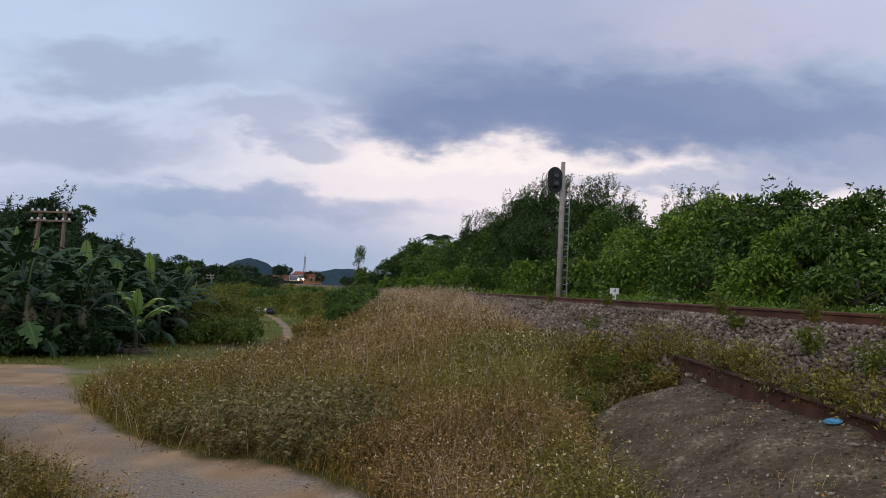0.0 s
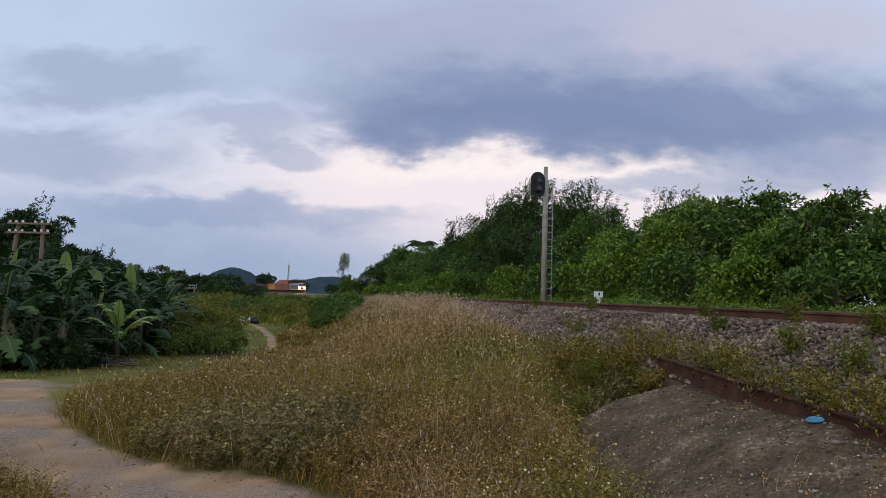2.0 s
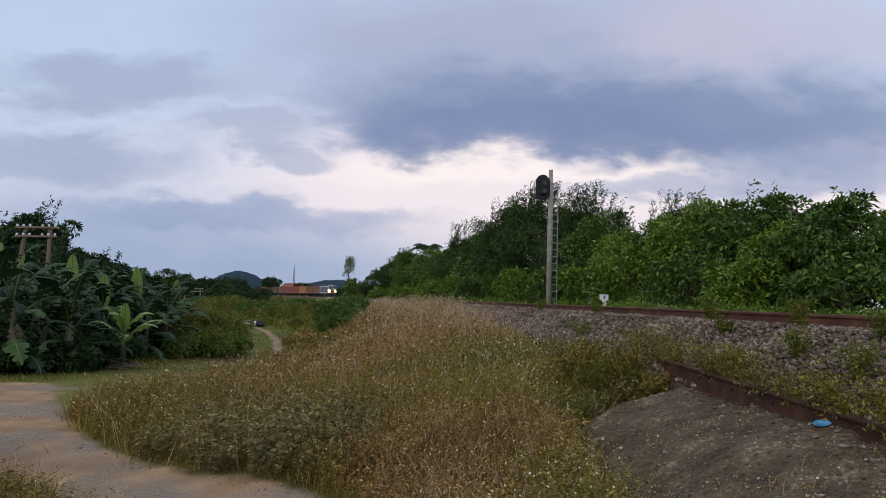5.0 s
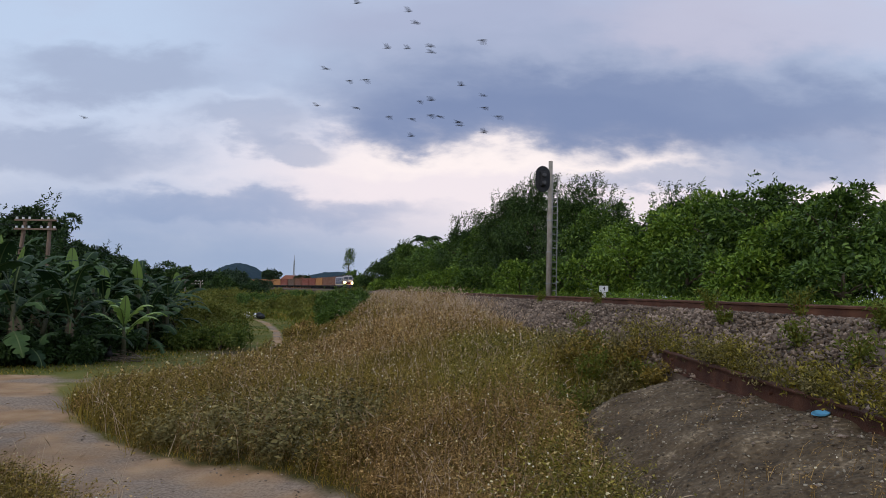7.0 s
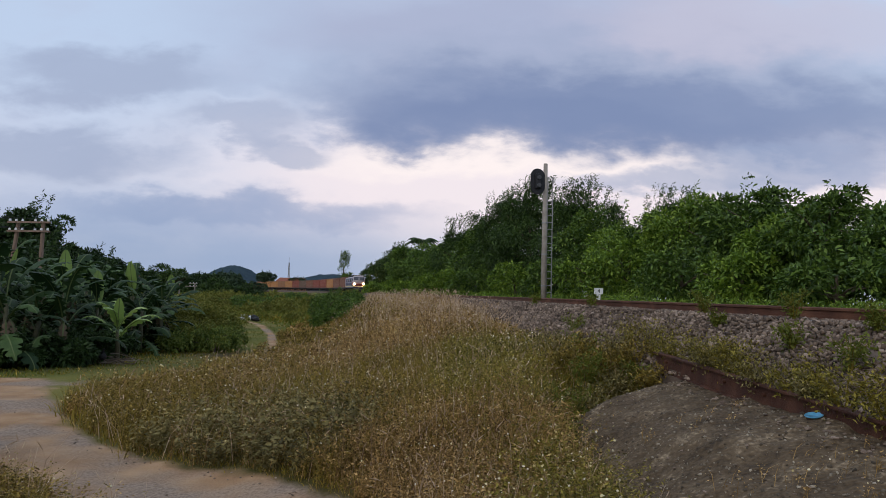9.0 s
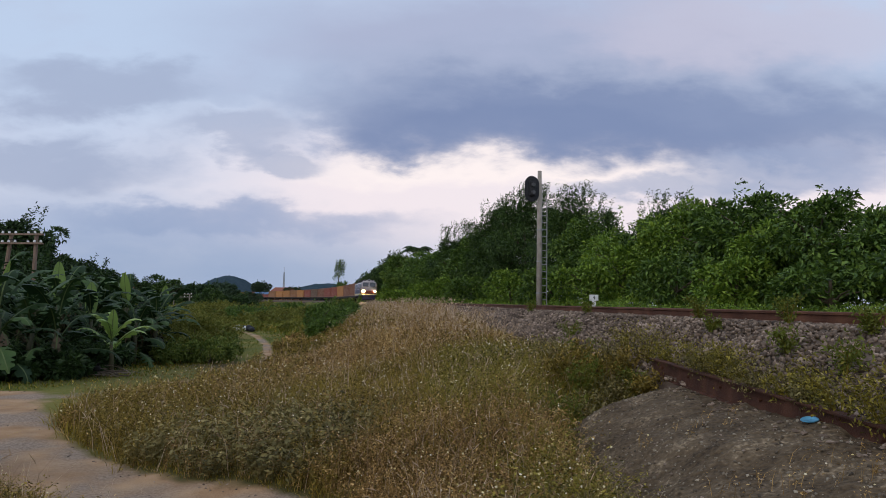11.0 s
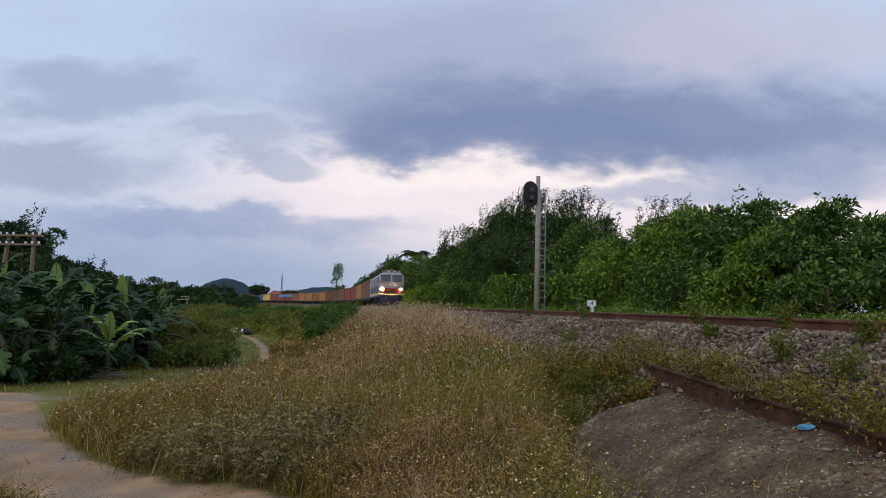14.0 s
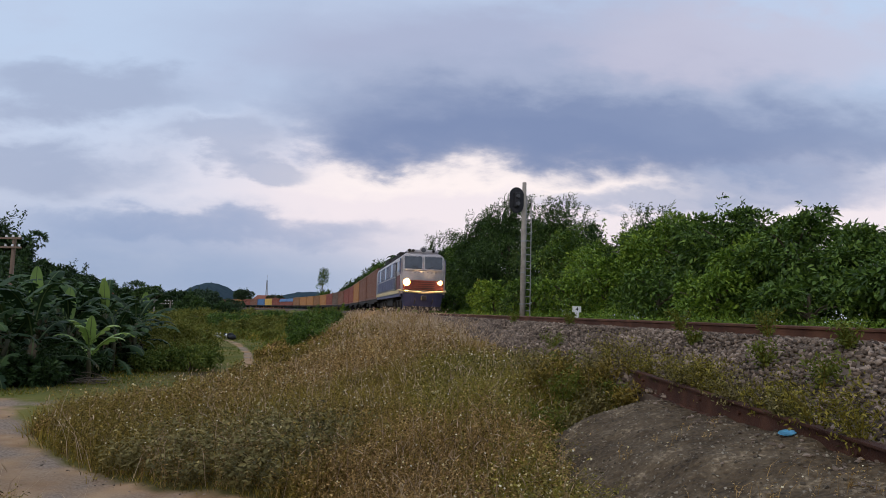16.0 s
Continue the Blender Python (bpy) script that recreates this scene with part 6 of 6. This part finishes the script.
ORANGE_WALL = material("orange_plaster", [(0.42, 0.20, 0.11), (0.52, 0.27, 0.16)], 1.0, 0.9)
house(-63.0, 300.0, -12, 11.0, 8.0, 4.2, 1.6, ORANGE_WALL, "low orange plastered house with a tiled roof")
house(-80.0, 280.0, 20, 8.0, 7.0, 2.9, 2.2, PLASTER, "small house with a red tiled roof among trees")
house(-43.5, 92.0, 10, 4.2, 4.5, 2.4, 1.2, PLASTER, "pale house with an orange roof behind the grove")


def build_mast():
    x, y = -70.0, 325.0
    ob = thing("radio_mast", pose(x, y, float(ground_z(x, y))), "thin lattice radio mast over the village", "mast")
    h = 14.0
    legs = [(0.7 * math.cos(a), 0.7 * math.sin(a)) for a in (0.5, 2.6, 4.7)]
    for lx, ly in legs:
        part("leg", tube(bmesh.new(), [(lx, ly, 0), (lx * 0.35, ly * 0.35, h)], 0.10, 5), GALVANISED, ob)
    for i in range(11):
        for k in range(3):
            z0, z1 = h * i / 11, h * (i + 1) / 11
            a, b = legs[k], legs[(k + 1) % 3]
            s0, s1 = 1 - 0.65 * i / 11, 1 - 0.65 * (i + 1) / 11
            part("brace", tube(bmesh.new(), [(a[0] * s0, a[1] * s0, z0), (b[0] * s1, b[1] * s1, z1)], 0.06, 4), GALVANISED, ob)
    part("aerial", tube(bmesh.new(), [(0, 0, h), (0, 0, h + 2.5)], 0.06, 5), GALVANISED, ob)


build_mast()


def h_frame(x, y, gap, top, lean, label, wood=WOOD_POLE):
    z0 = float(ground_z(x, y))
    ob = thing("utility_pole", pose(x, y, z0, 0, 0, -8), label, "utility pole", "line poles")
    h = top - z0
    for sx in (-1, 1):
        part("post", tube(bmesh.new(), [(sx * gap * 0.5 - lean * (sx < 0), 0, -0.1), (sx * gap * 0.5, 0, h)], [0.10, 0.08], 8), wood, ob)
    for z, w in ((h - 0.06, gap + 0.85), (h - 0.46, gap + 0.85)):
        part("crossarm", boxes(((0, -0.12, z), (w, 0.09, 0.08)), bevel=0.01), wood, ob)
        for i in range(7):
            if i == 3:
                continue
            part("insulator", tube(bmesh.new(), [(-w / 2 + 0.1 + (w - 0.2) * i / 6, -0.12, z + 0.05), (-w / 2 + 0.1 + (w - 0.2) * i / 6, -0.12, z + 0.15)], [0.055, 0.04], 8), WHITE_PAINT, ob)
    return ob


h_frame(-17.75, 29.0, 1.2, 4.35, 0.5, "weathered double wooden line pole with white insulators")
h_frame(-34.0, 92.0, 2.3, 2.2, 0.0, "distant double line pole with crossarms", POLE_CONCRETE)


def build_wires():
    for i, (dx, z) in enumerate(((-1.0, 4.33), (-0.5, 4.33), (0.6, 4.33), (-0.9, 3.8), (0.5, 3.8))):
        a, b = Vector((-17.75 + dx * 0.9, 28.9, z + (0.09 if z > 4 else 0.22))), Vector((-20.5 + dx, 4.0, z + 0.9))
        pts = [a.lerp(b, t) - Vector((0, 0, 2.4 * t * (1 - t))) for t in (k / 10 for k in range(11))]
        ob = part("overhead_wire", tube(bmesh.new(), pts, 0.012, 4), BLACK_PAINT)
        tagged(ob, "thin dark overhead line wire from the pole", "wire", "overhead wires")


build_wires()


def small_post(x, y, top):
    z0 = float(ground_z(x, y))
    ob = thing("concrete_post", pose(x, y, z0), "slim pale concrete post in the field", "post", "posts in the field")
    part("shaft", tube(bmesh.new(), [(0, 0, -0.1), (0, 0, top - z0)], [0.13, 0.10], 8), POLE_CONCRETE, ob)
    part("cap", disc(bmesh.new(), (0, 0, top - z0 + 0.03), 0.13, 0.08, "Z", 8), POLE_CONCRETE, ob)


small_post(-35.4, 90.0, 2.25)


# ---------------------------------------------------------------- birds and a hen
def build_bird():
    ob = thing("bird", Matrix(), "small dark bird flying past in a loose flock", "bird", "flock of birds")
    bm = bmesh.new()
    tube(bm, [(-0.085, 0, 0), (-0.05, 0, 0.003), (0.0, 0, 0.0), (0.045, 0, 0.004), (0.075, 0, 0.008), (0.095, 0, 0.004)], [0.004, 0.014, 0.022, 0.020, 0.013, 0.002], 8)
    part("body", bm, FEATHER, ob, smooth=True)
    bm = bmesh.new()
    q = [bm.verts.new(p) for p in ((-0.075, -0.006, 0), (-0.075, 0.006, 0), (-0.14, 0.028, 0), (-0.125, 0, 0), (-0.14, -0.028, 0))]
    bm.faces.new(q)
    part("tail", bm, FEATHER, ob)
    for sy in (-1, 1):
        bm = bmesh.new()
        out = [(0.035, 0), (0.045, 0.07), (0.015, 0.17), (-0.02, 0.185), (-0.025, 0.09), (-0.035, 0)]
        up, dn = [bm.verts.new((a, sy * b, 0.004)) for a, b in out], [bm.verts.new((a, sy * b, 0.0)) for a, b in out]
        bm.faces.new(up), bm.faces.new(dn[::-1])
        for i in range(6):
            bm.faces.new((up[i], up[(i + 1) % 6], dn[(i + 1) % 6], dn[i]))
        part("wing", bm, FEATHER, ob)
    return ob


# across, up (in thousandths of the distance ahead) and distance of each bird at seven seconds
FLOCK = [(-132, 447, 18), (-50, 438, 19), (-38, 417, 18), (68, 393, 17), (-82, 375, 20), (-50, 378, 21), (-14, 382, 17), (-12, 374, 18), (-178, 345, 18), (-140, 326, 24),
         (-114, 323, 19), (37, 318, 19), (72, 317, 21), (-28, 303, 24), (-10, 309, 18), (-190, 282, 22), (-128, 286, 20), (-10, 285, 19), (74, 286, 18), (97, 287, 17),
         (4, 276, 20), (-40, 271, 20), (-76, 266, 22), (34, 275, 18), (36, 258, 19), (-40, 243, 22), (74, 246, 20), (-550, 262, 21), (-700, 240, 20)]
BIRDS = []
_bird = build_bird()
for _i in range(len(FLOCK)):
    BIRDS.append(_bird if _i == 0 else copy_thing(_bird, Matrix()))


def key_birds():
    q = random.Random(3)
    for (u, v, d), b in zip(FLOCK, BIRDS):
        vx, vy, vz = 12.0 + q.uniform(-0.5, 0.5), -6.2 + q.uniform(-0.4, 0.4), -1.9 + q.uniform(-0.3, 0.3)
        x, y, z = u / 1000 * d, d, 1.6 + v / 1000 * d
        rz, rows = math.degrees(math.atan2(vy, vx)), []
        for t in (0, 2, 4, 5, 6, 6.5, 7, 7.5, 8, 8.5, 9, 10, 12, 14, 16):
            k = t - 7.0
            zz = z + (vz if k < 0 else vz - 0.9) * k if k > -2 else z - 2 * vz
            rows.append((t, pose(x + vx * k, y + vy * k, max(3.0, zz) + 0.15 * math.sin(3 * t + u), 0, 6, rz)))
        walk(b, rows)
        phase = q.uniform(0, 6.28)
        for w in [c for c in b.children if c.name.startswith("wing")]:
            side = 1 if w.data.vertices[1].co.y > 0 else -1
            flap = [(0, 0.0)] + [(6.0 + 0.06667 * i, 34 * math.sin(phase + 1.9 * i)) for i in range(46)] + [(16, 0.0)]
            walk(w, [(t, pose(0, 0, 0.01, side * a, 0, 0)) for t, a in flap])


def build_hen():
    ob = thing("hen", Matrix(), "small black hen walking over the grass", "hen")
    bm = bmesh.new()
    tube(bm, [(-0.15, 0, 0.24), (-0.10, 0, 0.19), (0, 0, 0.16), (0.08, 0, 0.18), (0.12, 0, 0.26), (0.135, 0, 0.30)], [0.02, 0.07, 0.085, 0.065, 0.03, 0.022], 10)
    part("body", bm, FEATHER, ob, smooth=True)
    bm = bmesh.new()
    bmesh.ops.create_icosphere(bm, subdivisions=2, radius=0.03, matrix=Matrix.Translation((0.14, 0, 0.315)))
    tube(bm, [(0.16, 0, 0.312), (0.19, 0, 0.305)], [0.010, 0.002], 6)
    part("head", bm, FEATHER, ob, smooth=True)
    part("comb", boxes(((0.14, 0, 0.352), (0.04, 0.008, 0.022)), bevel=0.003), BODY_RED, ob, "red comb")
    for k in range(5):
        part("tail_feather", tube(bmesh.new(), [(-0.13, 0, 0.22), (-0.19, (k - 2) * 0.012, 0.30), (-0.24, (k - 2) * 0.024, 0.33 - 0.01 * k)], [0.014, 0.012, 0.003], 5), FEATHER, ob)
    for sy in (-0.035, 0.035):
        part("leg", tube(bmesh.new(), [(0.0, sy, 0.12), (0.01, sy, 0.005), (0.045, sy, 0.004)], [0.010, 0.006, 0.004], 5), STRIPE, ob)
    return ob


HEN = build_hen()


def key_hen():
    rows = []
    for t, x, y, rz in ((0, -6.72, 13.7, 120), (0.6, -6.80, 13.9, 128), (1.2, -6.90, 14.15, 135), (2.0, -7.02, 14.45, 110), (3.0, -7.10, 14.7, 100), (5.0, -7.35, 15.0, 120), (8.0, -7.4, 15.1, 105), (12.0, -7.45, 15.2, 130), (16.0, -7.5, 15.3, 115)):
        rows.append((t, pose(x, y, float(ground_z(x, y)) + 0.01, 0, 0, rz)))
    walk(HEN, rows)


def motions():
    key_train()
    key_birds()
    key_hen()


motions()
